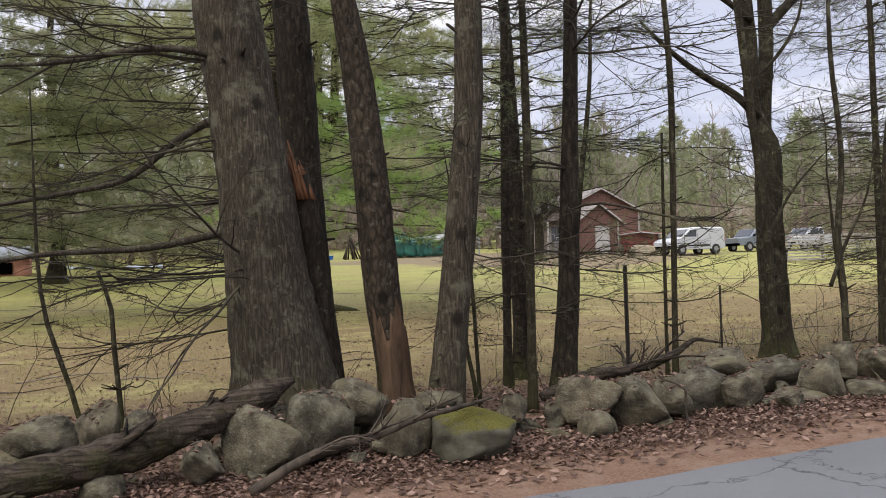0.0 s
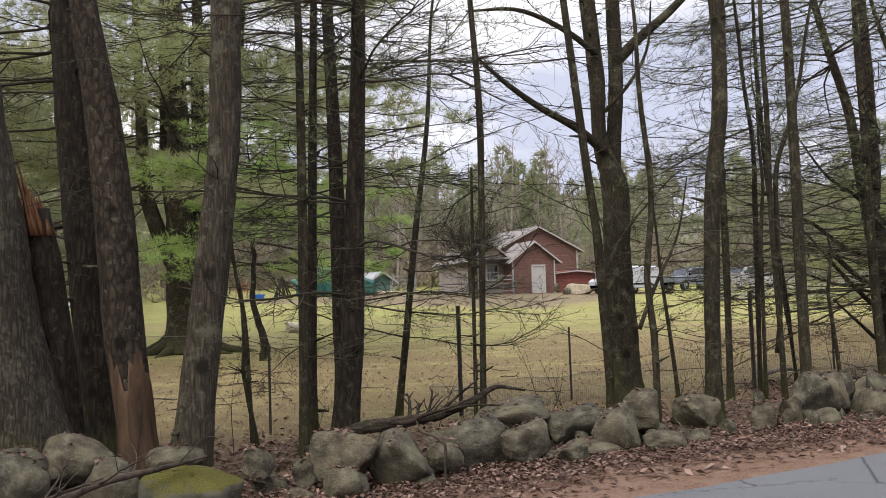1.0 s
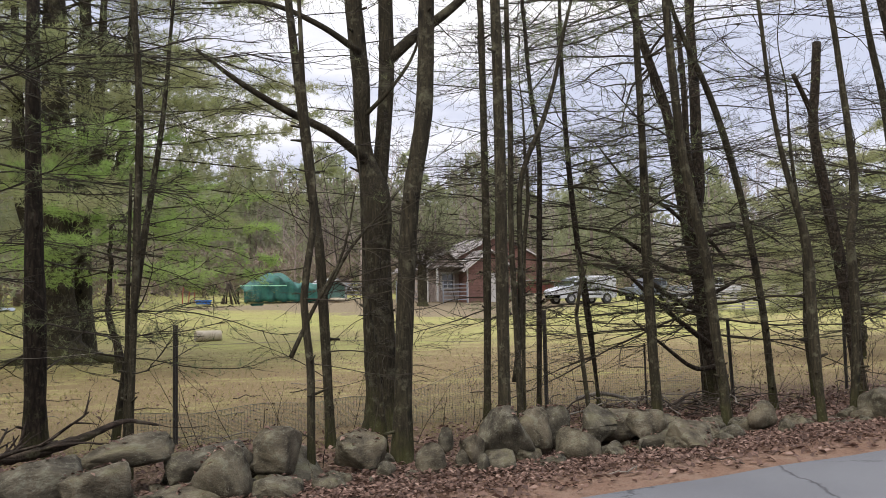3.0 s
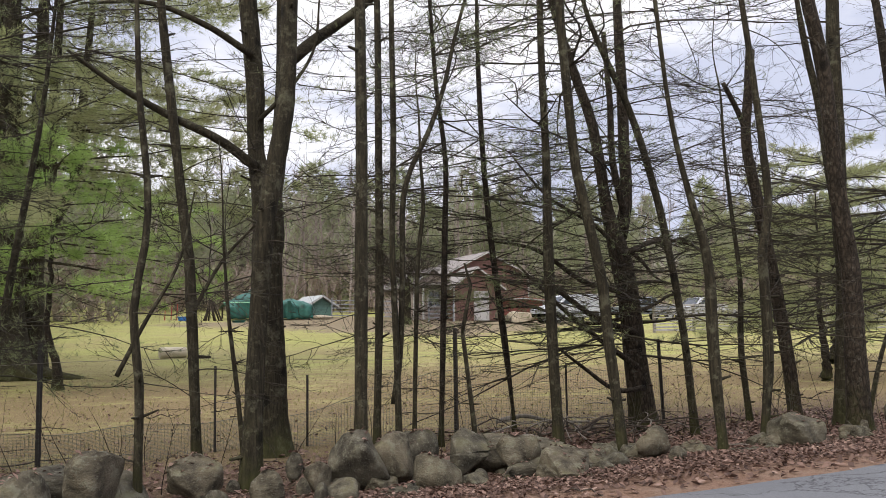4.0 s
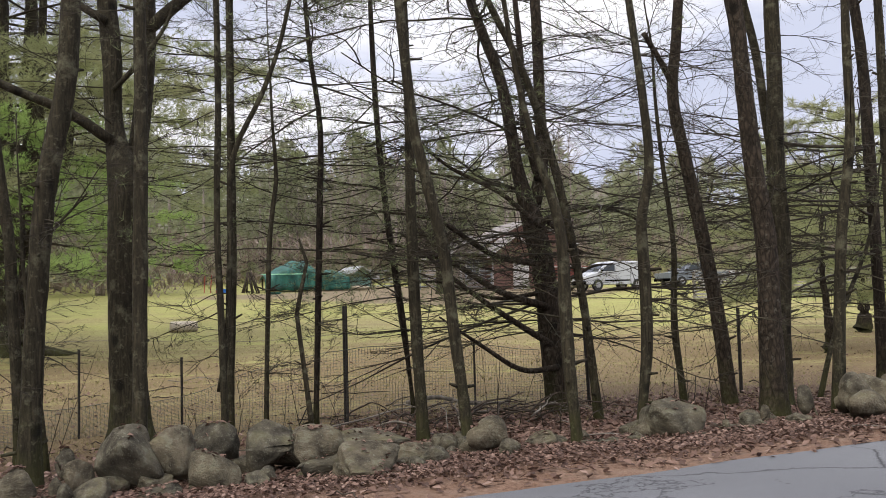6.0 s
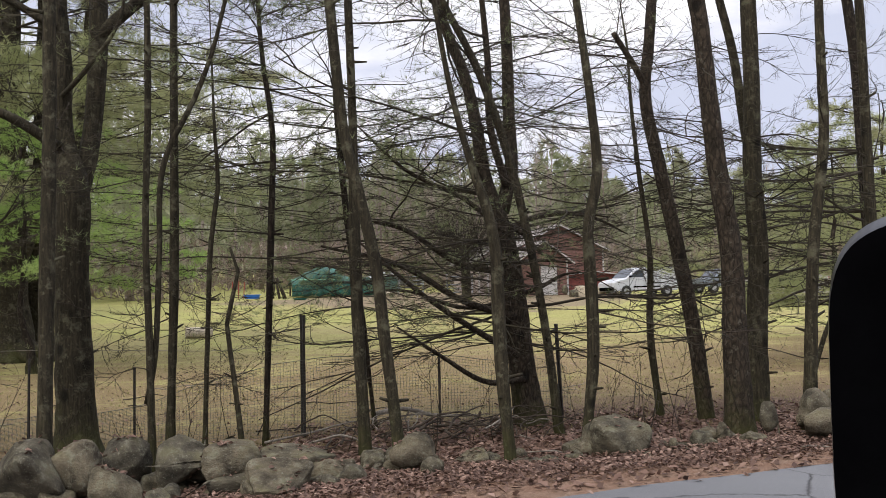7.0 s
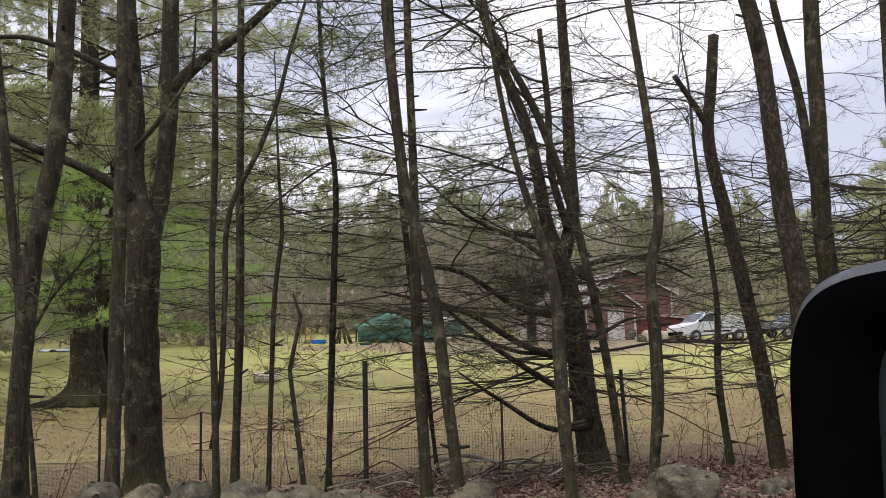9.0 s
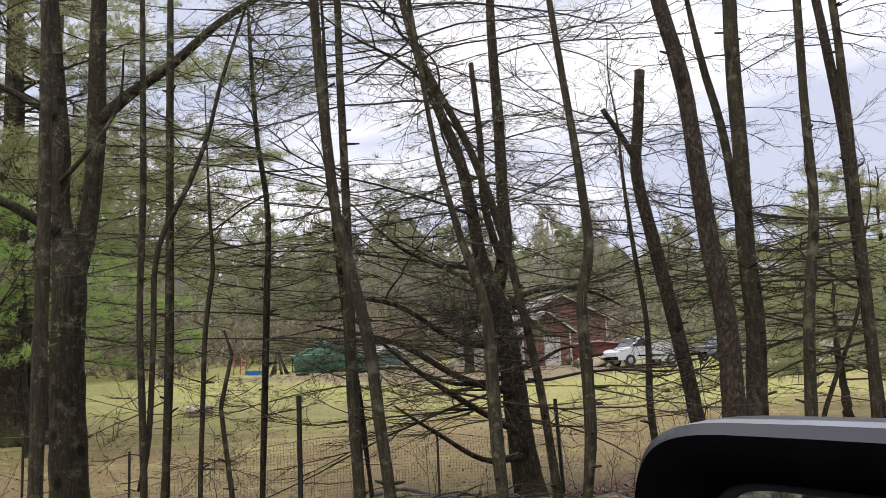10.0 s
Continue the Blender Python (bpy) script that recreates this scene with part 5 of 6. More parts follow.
fence_post(4.78, 9.35, 1.44, 0.024)
fence_post(9.40, 9.70, 1.52, 0.026)
fence_post(12.58, 9.90, 1.34, 0.022, -0.04)
FENCE_X = (-8.0, -3.0, 0.4, 2.6, 4.78, 6.9, 9.40, 11.0, 12.58, 15.0, 19.0, 25.0)
FENCE_Y = (9.9, 9.8, 9.6, 9.4, 9.35, 9.95, 9.70, 9.8, 9.90, 10.1, 10.4, 11.0)
for x, t in ((0.4, 1.0), (2.6, 1.1), (6.55, 1.13), (11.0, 1.05), (15.0, 1.35), (-3.0, 1.2), (19.0, 1.3), (-8.0, 1.2), (7.6, 1.0)):
    fence_post(x, float(np.interp(x, FENCE_X, FENCE_Y)), t, 0.012 if x not in (15.0, -3.0) else 0.022)
net = Buf()
a, b2 = 4.4, 12.7
n_v = int((b2 - a) / 0.036)
xx = np.linspace(a, b2, n_v)
yy = np.interp(xx, FENCE_X, FENCE_Y) + 0.02 * np.sin(xx * 3.1)
sag = np.interp(xx, (4.4, 6.1, 7.2, 7.8, 8.3, 9.1, 10.4, 12.2, 12.7), (0.34, 0.36, 0.31, 0.46, 0.62, 0.85, 0.83, 0.75, 0.6)) + 0.025 * np.sin(xx * 4.7)
zg = gz(xx, yy)
for k in range(n_v):
    net.tube([(xx[k], yy[k], zg[k] - 0.01), (xx[k] + 0.01, yy[k] + 0.015, zg[k] + sag[k] * 0.5), (xx[k], yy[k], zg[k] + sag[k])], 0.0017, 3)
for f in np.linspace(0.02, 1.0, 25):
    net.tube(np.stack([xx, yy + 0.012 * np.sin(xx * 2 + f * 9), zg + sag * f], 1)[::3], 0.0017 if f < 0.99 else 0.0045, 3)
tagged(part("fence_netting", net, M_WIRE, kind="stuff"), "sagging dark mesh netting of the field fence", "fence")
wire = Buf()
xx = np.linspace(-8, 25, 160)
wire.tube(np.stack([xx, np.interp(xx, FENCE_X, FENCE_Y) - 0.02, gz(xx, np.interp(xx, FENCE_X, FENCE_Y)) + 1.02 + 0.03 * np.sin(xx * 1.4)], 1), 0.0025, 4)
tagged(part("fence_wire", wire, M_GREY_WOOD), "single slack wire along the top of the fence", "fence")

# ---- litter and grass ----
lr = np.random.default_rng(21)


def leaves(name, n, x0, x1, y0, y1, bias, size, label, lift=0.03):
    b = Buf()
    x = lr.uniform(x0, x1, n)
    y = y0 + (y1 - y0) * lr.beta(*bias, n)
    z = gz(x, y) + lr.uniform(0.004, lift, n)
    a = lr.uniform(0, 6.28, n)
    s = size * lr.uniform(0.55, 1.25, n)
    tilt = lr.normal(0, 0.32, (n, 2))
    c, si = np.cos(a), np.sin(a)
    out = []
    for u, w, up in ((-1, 0, 0.0), (0.0, -0.62, 0.16), (1.05, 0, 0.05), (0.1, 0.6, 0.2)):
        px, py = u * s, w * s
        out.append(np.stack([x + c * px - si * py, y + si * px + c * py, z + tilt[:, 0] * px + tilt[:, 1] * py + up * s + s * 0.25], 1))
    v = np.stack(out, 1).reshape(-1, 3)
    k = np.arange(n) * 4
    b.add(v, tris=np.concatenate([np.stack([k, k + 1, k + 2], 1), np.stack([k, k + 2, k + 3], 1)]))
    tagged(part(name, b, M_LEAF, smooth=False, kind="stuff"), label, "leaves")


leaves("leaf_litter", 60000, -4, 15, 5.4, 6.8, (2.0, 2.0), 0.021, "drift of dry brown oak leaves along the stone wall", 0.055)
leaves("leaf_litter", 15000, -4, 15, 6.4, 9.6, (1.2, 2.0), 0.03, "dry brown leaves scattered under the trees")
leaves("leaf_litter", 9000, 9.2, 16, 6.6, 10.5, (1.4, 1.6), 0.033, "dry brown leaves scattered under the trees")
leaves("leaf_litter", 1600, -4, 15, 4.95, 5.5, (2.0, 1.0), 0.035, "few dry leaves at the road's edge", 0.012)


def stone_leaves(n):
    """Leaves caught on the tops of the wall's stones."""
    b = Buf()
    v, t = [], []
    for ob in WALL_STONES:
        m = Matrix.LocRotScale(ob.location, ob.rotation_euler, ob.scale)
        tops = [q for q in ob.data.vertices if q.normal.z > 0.72]
        for _ in range(int(n * lr.uniform(0.2, 1.6))):
            c = np.array(m @ tops[lr.integers(len(tops))].co) + lr.normal(0, 0.012, 3) * np.array([1, 1, 0.2])
            a, s = lr.uniform(0, 6.28), lr.uniform(0.014, 0.03)
            u = np.array([math.cos(a), math.sin(a), lr.normal(0, 0.3)]) * s
            w = np.array([-math.sin(a), math.cos(a), lr.normal(0, 0.3)]) * s * 0.6
            k = len(v)
            c[2] += 0.008
            v += [c - u, c - w + (0, 0, 0.006), c + u, c + w + (0, 0, 0.009)]
            t += [(k, k + 1, k + 2), (k, k + 2, k + 3)]
    b.add(np.array(v), tris=np.array(t))
    tagged(part("leaf_litter", b, M_LEAF, smooth=False, kind="stuff"), "dry leaves caught on top of the wall's stones", "leaves")


stone_leaves(26)
leaves("field_litter", 6500, -8, 22, 9.2, 26, (1.0, 2.0), 0.028, "dark droppings and old leaves strewn over the grass", 0.012)


def grass(n, x0, x1, y0, y1, hgt, width):
    b = Buf()
    c = np.stack([lr.uniform(x0, x1, n), y0 + (y1 - y0) * lr.beta(1.1, 1.6, n), np.zeros(n)], 1)
    c[:, 2] = gz(c[:, 0], c[:, 1]) - 0.01
    tufts(b, lr, c, np.tile((0, 0, 2.2), (n, 1)), hgt, 5, width)
    tagged(part("grass", b, M_GRASS, smooth=False, kind="stuff"), "short dry grazed grass", "grass")


grass(9000, -6, 18, 8.4, 17, 0.055, 0.007)
grass(8000, -16, 34, 13, 34, 0.06, 0.014)
weeds = Buf()
for k in range(60):
    x, y = lr.uniform(-2, 14), lr.uniform(6.8, 9.6)
    twigs(weeds, lr, (x, y, g1(x, y) - 0.02), (lr.normal(0, 0.2), lr.normal(0, 0.2), 1.0), lr.uniform(0.3, 1.2), 0.005, 1, -0.2, 3, 4)
tagged(part("weed_stems", weeds, M_TWIG, kind="stuff"), "thin leafless weed stems and shoots under the trees", "weeds")


# ---- buildings and vehicles across the field ----
def gabled(name, label, x, y, w, d, h, ridge_h, wall_mat, roof_mat, turn=0.0, boards=True):
    """A small gabled building; its gable faces the road."""
    z = g1(x, y)
    e = base(name, label, "building")
    e.matrix_basis = pose(x, y, z - 0.1, 0, 0, turn)
    bm = bmesh.new()
    pts = [(-w / 2, h), (-w / 2, 0), (w / 2, 0), (w / 2, h), (0, ridge_h)]
    f = [bm.verts.new((px, -d / 2, pz)) for px, pz in pts]
    r = [bm.verts.new((px, d / 2, pz)) for px, pz in pts]
    bm.faces.new(f)
    bm.faces.new(r[::-1])
    for i in range(5):
        bm.faces.new((f[i], r[i], r[(i + 1) % 5], f[(i + 1) % 5]))
    bmesh.ops.recalc_face_normals(bm, faces=bm.faces)
    from_bm("wall", bm, wall_mat, e)
    if boards:
        bm = bmesh.new()
        for k in range(int(ridge_h / 0.16)):
            pz = 0.12 + k * 0.16
            wide = w if pz < h else w * max(0.0, (ridge_h - pz) / (ridge_h - h))
            if wide > 0.2:
                boxbm(bm, (wide - 0.02, 0.03, 0.035), pose(0, -d / 2 - 0.012, pz, 18, 0, 0))
        from_bm("siding", bm, wall_mat, e)
    sl = math.hypot(w / 2 + 0.35, (ridge_h - h) * (w / 2 + 0.35) / (w / 2))
    ang = math.atan2(ridge_h - h, w / 2)
    for s in (-1, 1):
        bm = bmesh.new()
        boxbm(bm, (sl, d + 0.6, 0.09), pose(s * (w / 4 + 0.17), 0, (h + ridge_h) / 2 - 0.02, 0, math.degrees(s * ang), 0), 0.01)
        from_bm("roof", bm, roof_mat, e)
        bm = bmesh.new()
        boxbm(bm, (sl, 0.06, 0.07), pose(s * (w / 4 + 0.17), -d / 2 - 0.3, (h + ridge_h) / 2 - 0.06, 0, math.degrees(s * ang), 0), 0.005)
        from_bm("bargeboard", bm, M_WHITE, e, "white painted bargeboard")
        bm = bmesh.new()
        boxbm(bm, (0.07, 0.08, h), pose(s * (w / 2 - 0.05), -d / 2 - 0.04, h / 2), 0.01)
        from_bm("corner_board", bm, M_WHITE, e, "white painted corner board")
    return e


def opening(e, kind, px, py, pz, w, h, pane):
    """A framed door or window on a front wall at y = py."""
    bm = bmesh.new()
    for s in (-1, 1):
        boxbm(bm, (0.1, 0.1, h + 0.2), pose(px + s * (w / 2 + 0.05), py - 0.05, pz + h / 2), 0.006)
        boxbm(bm, (w + 0.2, 0.11, 0.1), pose(px, py - 0.05, pz + h / 2 + s * (h / 2 + 0.05)), 0.006)
    fr_ = from_bm(kind + "_frame", bm, M_WHITE, e, "white painted frame")
    bm = bmesh.new()
    boxbm(bm, (w, 0.04, h), pose(px, py - 0.03, pz + h / 2), 0.004)
    from_bm("door_leaf" if kind == "door" else "pane", bm, pane, fr_)
    if kind == "window":
        bm = bmesh.new()
        boxbm(bm, (0.04, 0.05, h), pose(px, py - 0.06, pz + h / 2))
        boxbm(bm, (w, 0.05, 0.04), pose(px, py - 0.06, pz + h / 2))
        from_bm("glazing_bar", bm, M_WHITE, fr_)


barn = gabled("barn", "weathered brown-red gabled barn with white trim", 29.7, 53.5, 6.0, 5, 2.6, 4.05, M_RED, M_ROOF)
wing = gabled("farmhouse_wing", "red-brown gabled wing with a white door", 27.08, 47.9, 2.95, 1.8, 2.0, 3.05, M_RED, M_ROOF)
opening(wing, "door", 0.30, -0.9, 0.15, 0.75, 1.5, M_WHITE)
house = gabled("farmhouse", "low weathered grey farmhouse with a shingle roof", 24.75, 50.6, 2.4, 5, 2.0, 2.9, M_SIDING, M_ROOF)
opening(house, "window", 0.1, -2.5, 0.8, 0.7, 0.85, M_GLASS)
bm = bmesh.new()
boxbm(bm, (2.0, 1.2, 0.1), pose(0, -3.0, 1.95, -6, 0, 0), 0.01)
from_bm("porch_roof", bm, M_ROOF, house)
for s in (-0.95, 0.95):
    bm = bmesh.new()
    boxbm(bm, (0.1, 0.1, 1.9), pose(s, -3.5, 0.95), 0.01)
    from_bm("porch_post", bm, M_WHITE, house, "white porch post")
for k in range(12):
    bm = bmesh.new()
    boxbm(bm, (2.08, 0.03, 0.025), pose(0, -2.512, 0.15 + k * 0.15))
    from_bm("clapboard", bm, M_SIDING, house)
lean_to = gabled("shed", "low red lean-to shed beside the barn", 30.25, 48.4, 3.1, 1.8, 1.25, 1.4, M_SHED, M_SHED)
gshed = gabled("shed", "small pale green-grey shed with a light roof", 18.95, 53.0, 1.5, 2, 0.85, 1.3, plain("pale_green_boards", (0.13, 0.23, 0.20), 0.8), plain("pale_roof", (0.27, 0.28, 0.28), 0.7), 12)


def tarp_shelter(x, y):
    z = g1(x, y)
    e = base("animal_shelter", "field shelter draped in dark green tarpaulin", "shelter", at=(x, y, z))
    nx_, ny_ = 40, 16
    b = Buf()
    U, V = np.meshgrid(np.linspace(-2.35, 2.45, nx_), np.linspace(0, 1, ny_))
    prof_y = np.interp(V, (0, 0.3, 0.45, 0.7, 1), (-1.35, -1.27, -1.15, 0.1, 1.4))
    prof_z = np.interp(V, (0, 0.3, 0.45, 0.7, 1), (0.02, 0.66, 0.78, 1.0, 0.75))
    peak = np.interp(U, (-2.35, -2.0, -1.0, -0.5, 0.25, 0.7, 1.7, 2.45), (0.95, 1.15, 1.7, 1.85, 1.7, 1.2, 1.22, 1.0))
    sagz = prof_z * peak * (1 - 0.05 * np.sin(U * 4.1 + V * 5) ** 2 * (V > 0.3)) + 0.03 * np.sin(U * 9 + V * 11)
    fold = (0.07 * np.sin(U * 8 + V * 4) + 0.05 * np.sin(U * 17 - V * 6)) * (V < 0.5) + 0.06 * np.sin(U * 5 + V * 14) * (V > 0.2)
    i, j = np.meshgrid(np.arange(nx_ - 1), np.arange(ny_ - 1))
    k = (j * nx_ + i).ravel()
    b.add(np.stack([U.ravel(), (prof_y + fold).ravel(), sagz.ravel()], 1), np.stack([k, k + 1, k + nx_ + 1, k + nx_], 1))
    cover = part("tarpaulin", b, M_TARP, e)
    cover.modifiers.new("thickness", "SOLIDIFY").thickness = 0.02
    for px in (-2.2, 0.0, 2.3):
        for py, h in ((-1.05, 0.75), (1.3, 0.9)):
            bm = bmesh.new()
            boxbm(bm, (0.09, 0.09, h), pose(px, py, h / 2), 0.005)
            from_bm("post", bm, M_DEAD, e)
    bm = bmesh.new()
    boxbm(bm, (2.6, 0.03, 0.05), pose(-1.3, -1.47, 0.93), 0.004)
    from_bm("rail", bm, plain("pale_green_rope", (0.25, 0.5, 0.33), 0.7), e, "pale green rail across the front")
    # solid dark strip in place of the shade inside the tarpaulin's gap
    bm = bmesh.new()
    boxbm(bm, (0.22, 0.05, 1.0), pose(1.05, -1.44, 0.5), 0.004)
    from_bm("opening_flap", bm, plain("shaded_tarp", (0.006, 0.05, 0.035), 0.7), e, "dark strip painted as the shade in the tarpaulin's gap")
    return e


tarp_shelter(15.6, 50.9)
tree("hard", (21.6, 44.0, 2.0, 0.28), (21.6, 44.0, 3.0, 0.25), (21.6, 44.0, 4.2, 0.22), top=4.6, seed=77, branches=110, reach=3.0, zlow=3.4, zhigh=4.8, rise=0.9, flat=0.5, droop=-0.2, fork=7, label="old pollarded tree with a brown bare crown by the house")
rs = np.random.default_rng(31)
tp = base("brush_pile", "grey pile of old boards and poles beside the shelter", "pile", at=(12.3, 49.3, g1(12.3, 49.3)))
for k in range(14):
    b = Buf()
    a = rs.uniform(-0.6, 0.6)
    b.tube([(a, rs.normal(0, 0.3), 0), (a * 0.2, rs.normal(0, 0.1), rs.uniform(0.9, 1.3))], (0.05, 0.03), 5)
    part("pole", b, M_DEAD, tp)


def tub(x, y, mat, label, r=0.45, h=0.22):
    e = base("water_tub", label, "tub", at=(x, y, g1(x, y)))
    bm = bmesh.new()
    prof = [(r * 0.85, 0.0), (r, h), (r + 0.03, h), (r + 0.03, h - 0.03), (r - 0.03, h - 0.02), (r * 0.8, 0.05)]
    rings = [[bm.verts.new((math.cos(t) * pr, math.sin(t) * pr * 0.7, pz)) for t in np.linspace(0, 2 * math.pi, 24, endpoint=False)] for pr, pz in prof]
    for p, q in zip(rings, rings[1:]):
        for i in range(24):
            bm.faces.new((p[i], p[(i + 1) % 24], q[(i + 1) % 24], q[i]))
    bm.faces.new(rings[0][::-1])
    bm.faces.new(rings[-1])
    from_bm("basin", bm, mat, e)
    return e


tub(11.1, 50.0, M_BLUE, "shallow bright blue plastic tub on the grass")
tub(13.4, 47.0, M_TARP, "shallow teal plastic tub on the grass", 0.35, 0.12)


def vehicle(name, label, x, y, turn, paint, length, height, profile, glass, shield, seams):
    """A parked vehicle: its side profile is swept across its width."""
    e = base(name, label, "vehicle")
    e.matrix_basis = pose(x, y, g1(x, y), 0, 0, turn) @ Matrix.Scale(0.86, 4)
    w = 1.8
    bm = bmesh.new()
    rings = []
    for s, k in ((-1, 0.94), (-0.9, 1.0), (0.9, 1.0), (1, 0.94)):
        rings.append([bm.verts.new((px * (k if abs(px) > length * 0.45 else 1), s * w / 2, 0.38 + (pz - 0.38) * (k if pz > 0.9 else 1))) for px, pz in profile])
    n = len(profile)
    for p, q in zip(rings, rings[1:]):
        for i in range(n):
            bm.faces.new((p[i], p[(i + 1) % n], q[(i + 1) % n], q[i]))
    bm.faces.new(rings[0][::-1])
    bm.faces.new(rings[-1])
    bmesh.ops.recalc_face_normals(bm, faces=bm.faces)
    from_bm("body", bm, paint, e)
    for s in (-1, 1):
        for pts in glass:
            bm = bmesh.new()
            a = [bm.verts.new((px, s * (w / 2 + 0.004), pz)) for px, pz in pts]
            c = [bm.verts.new((px, s * (w / 2 - 0.02), pz)) for px, pz in pts]
            bm.faces.new(a)
            bm.faces.new(c[::-1])
            for i in range(len(pts)):
                bm.faces.new((a[i], a[(i + 1) % len(pts)], c[(i + 1) % len(pts)], c[i]))
            bmesh.ops.recalc_face_normals(bm, faces=bm.faces)
            from_bm("window", bm, M_GLASS, e)
        for px in (-length * 0.31, length * 0.31):
            bm = bmesh.new()
            bmesh.ops.create_cone(bm, cap_ends=True, segments=24, radius1=0.35, radius2=0.35, depth=0.24, matrix=pose(px, s * (w / 2 - 0.08), 0.35, 90, 0, 0))
            wh = from_bm("wheel", bm, M_TYRE, e)
            bm = bmesh.new()
            bmesh.ops.create_cone(bm, cap_ends=True, segments=16, radius1=0.21, radius2=0.19, depth=0.26, matrix=pose(px, s * (w / 2 - 0.075), 0.35, 90, 0, 0))
            from_bm("rim", bm, M_CHROME, wh)
        bm = bmesh.new()
        boxbm(bm, (0.12, 0.3, 0.16), pose(-length / 2 + 0.06, s * 0.62, 0.82), 0.02)
        from_bm("headlight", bm, M_CHROME, e)
        bm = bmesh.new()
        boxbm(bm, (0.1, 0.18, 0.13), pose(shield[0][0] + 0.25, s * (w / 2 + 0.09), shield[0][1] + 0.1), 0.03)
        from_bm("side_mirror", bm, M_BLACK, e)
        bm = bmesh.new()
        boxbm(bm, (length * 0.4, 0.02, 0.09), pose(0, s * (w / 2 + 0.006), 0.62), 0.008)
        from_bm("rub_strip", bm, M_BLACK, e)
        bm = bmesh.new()
        boxbm(bm, (0.05, 0.16, 0.3), pose(length / 2 - 0.01, s * 0.78, 0.95), 0.015)
        from_bm("tail_light", bm, M_STAKE, e)
        for px in seams:
            bm = bmesh.new()
            boxbm(bm, (0.018, 0.008, 0.95), pose(px, s * (w / 2 + 0.003), 0.95))
            from_bm("door_seam", bm, M_BLACK, e)
    (ax, az), (bx, bz) = shield
    bm = bmesh.new()
    boxbm(bm, (math.hypot(bx - ax, bz - az) * 0.86, 1.5, 0.02), pose((ax + bx) / 2 - 0.012, 0, (az + bz) / 2 + 0.016, 0, -math.degrees(math.atan2(bz - az, bx - ax)), 0), 0.006)
    from_bm("windscreen", bm, M_GLASS, e)
    bm = bmesh.new()
    boxbm(bm, (0.14, 1.75, 0.2), pose(-length / 2 + 0.0, 0, 0.5), 0.04)
    from_bm("bumper", bm, M_BLACK, e)
    return e


van_side = [(-2.4, 0.38), (-2.45, 0.85), (-2.2, 1.02), (-1.45, 1.15), (-0.75, 1.72), (-0.3, 1.84), (2.2, 1.84), (2.38, 1.6), (2.45, 0.5), (2.3, 0.38)]
vehicle("van", "white panel van parked by the barn", 31.25, 43.7, 6, M_VAN, 4.8, 1.84, van_side, [[(-1.2, 1.2), (-0.72, 1.62), (-0.2, 1.68), (-0.2, 1.2)]], ((-1.45, 1.15), (-0.75, 1.72)), (-1.25, -0.12, 1.0))
truck_side = [(-2.5, 0.45), (-2.55, 0.95), (-1.4, 1.05), (-0.85, 1.62), (0.35, 1.66), (0.55, 1.1), (2.5, 1.08), (2.55, 0.5), (2.4, 0.45)]
vehicle("pickup_truck", "dark grey pickup truck parked past the van", 37.9, 45.8, 4, M_CARGREY, 5.0, 1.7, truck_side, [[(-1.05, 1.12), (-0.72, 1.54), (-0.1, 1.57), (-0.1, 1.12)], [(0.0, 1.12), (0.0, 1.57), (0.3, 1.57), (0.4, 1.12)]], ((-1.4, 1.05), (-0.85, 1.62)), (-1.1, -0.05, 0.5))
vehicle("pickup_truck", "white pickup truck parked past the van", 43.0, 46.6, 4, M_VAN, 5.0, 1.7, truck_side, [[(-1.05, 1.12), (-0.72, 1.54), (-0.1, 1.57), (-0.1, 1.12)], [(0.0, 1.12), (0.0, 1.57), (0.3, 1.57), (0.4, 1.12)]], ((-1.4, 1.05), (-0.85, 1.62)), (-1.1, -0.05, 0.5))
bm = bmesh.new()
bmesh.ops.create_cone(bm, cap_ends=True, segments=20, radius1=0.185, radius2=0.175, depth=0.85, matrix=pose(8.28, 30.0, g1(8.28, 30.0) + 0.17, 0, 90, 8))
bmesh.ops.bevel(bm, geom=[ed for ed in bm.edges if ed.calc_length() < 0.1], offset=0.015, segments=1, affect="EDGES")
tagged(from_bm("cut_log", bm, plain("debarked_wood", (0.40, 0.35, 0.27), 0.8, 0, 0.25, 4), smooth=False), "short pale sawn log lying on the grass", "log")
# rail fence beyond the cars
rail_rng = np.random.default_rng(17)
for k in range(15):
    x, y = 31.9 + k * 2.4, 36.6
    e = base("rail_fence", "fence panel of many stacked weathered grey rails", "fence", "panels of the rail fence", (x, y, g1(x, y)))
    bm = bmesh.new()
    boxbm(bm, (0.12, 0.12, 1.35), pose(0, 0, 0.65), 0.01)
    from_bm("post", bm, M_GREY_WOOD, e)
    for q in range(9):
        bm = bmesh.new()
        boxbm(bm, (2.5, 0.05, rail_rng.uniform(0.05, 0.1)), pose(1.2, -0.08, 0.12 + q * 0.155, 0, rail_rng.normal(0, 0.5), 0), 0.012)
        from_bm("rail", bm, M_RAIL, e)
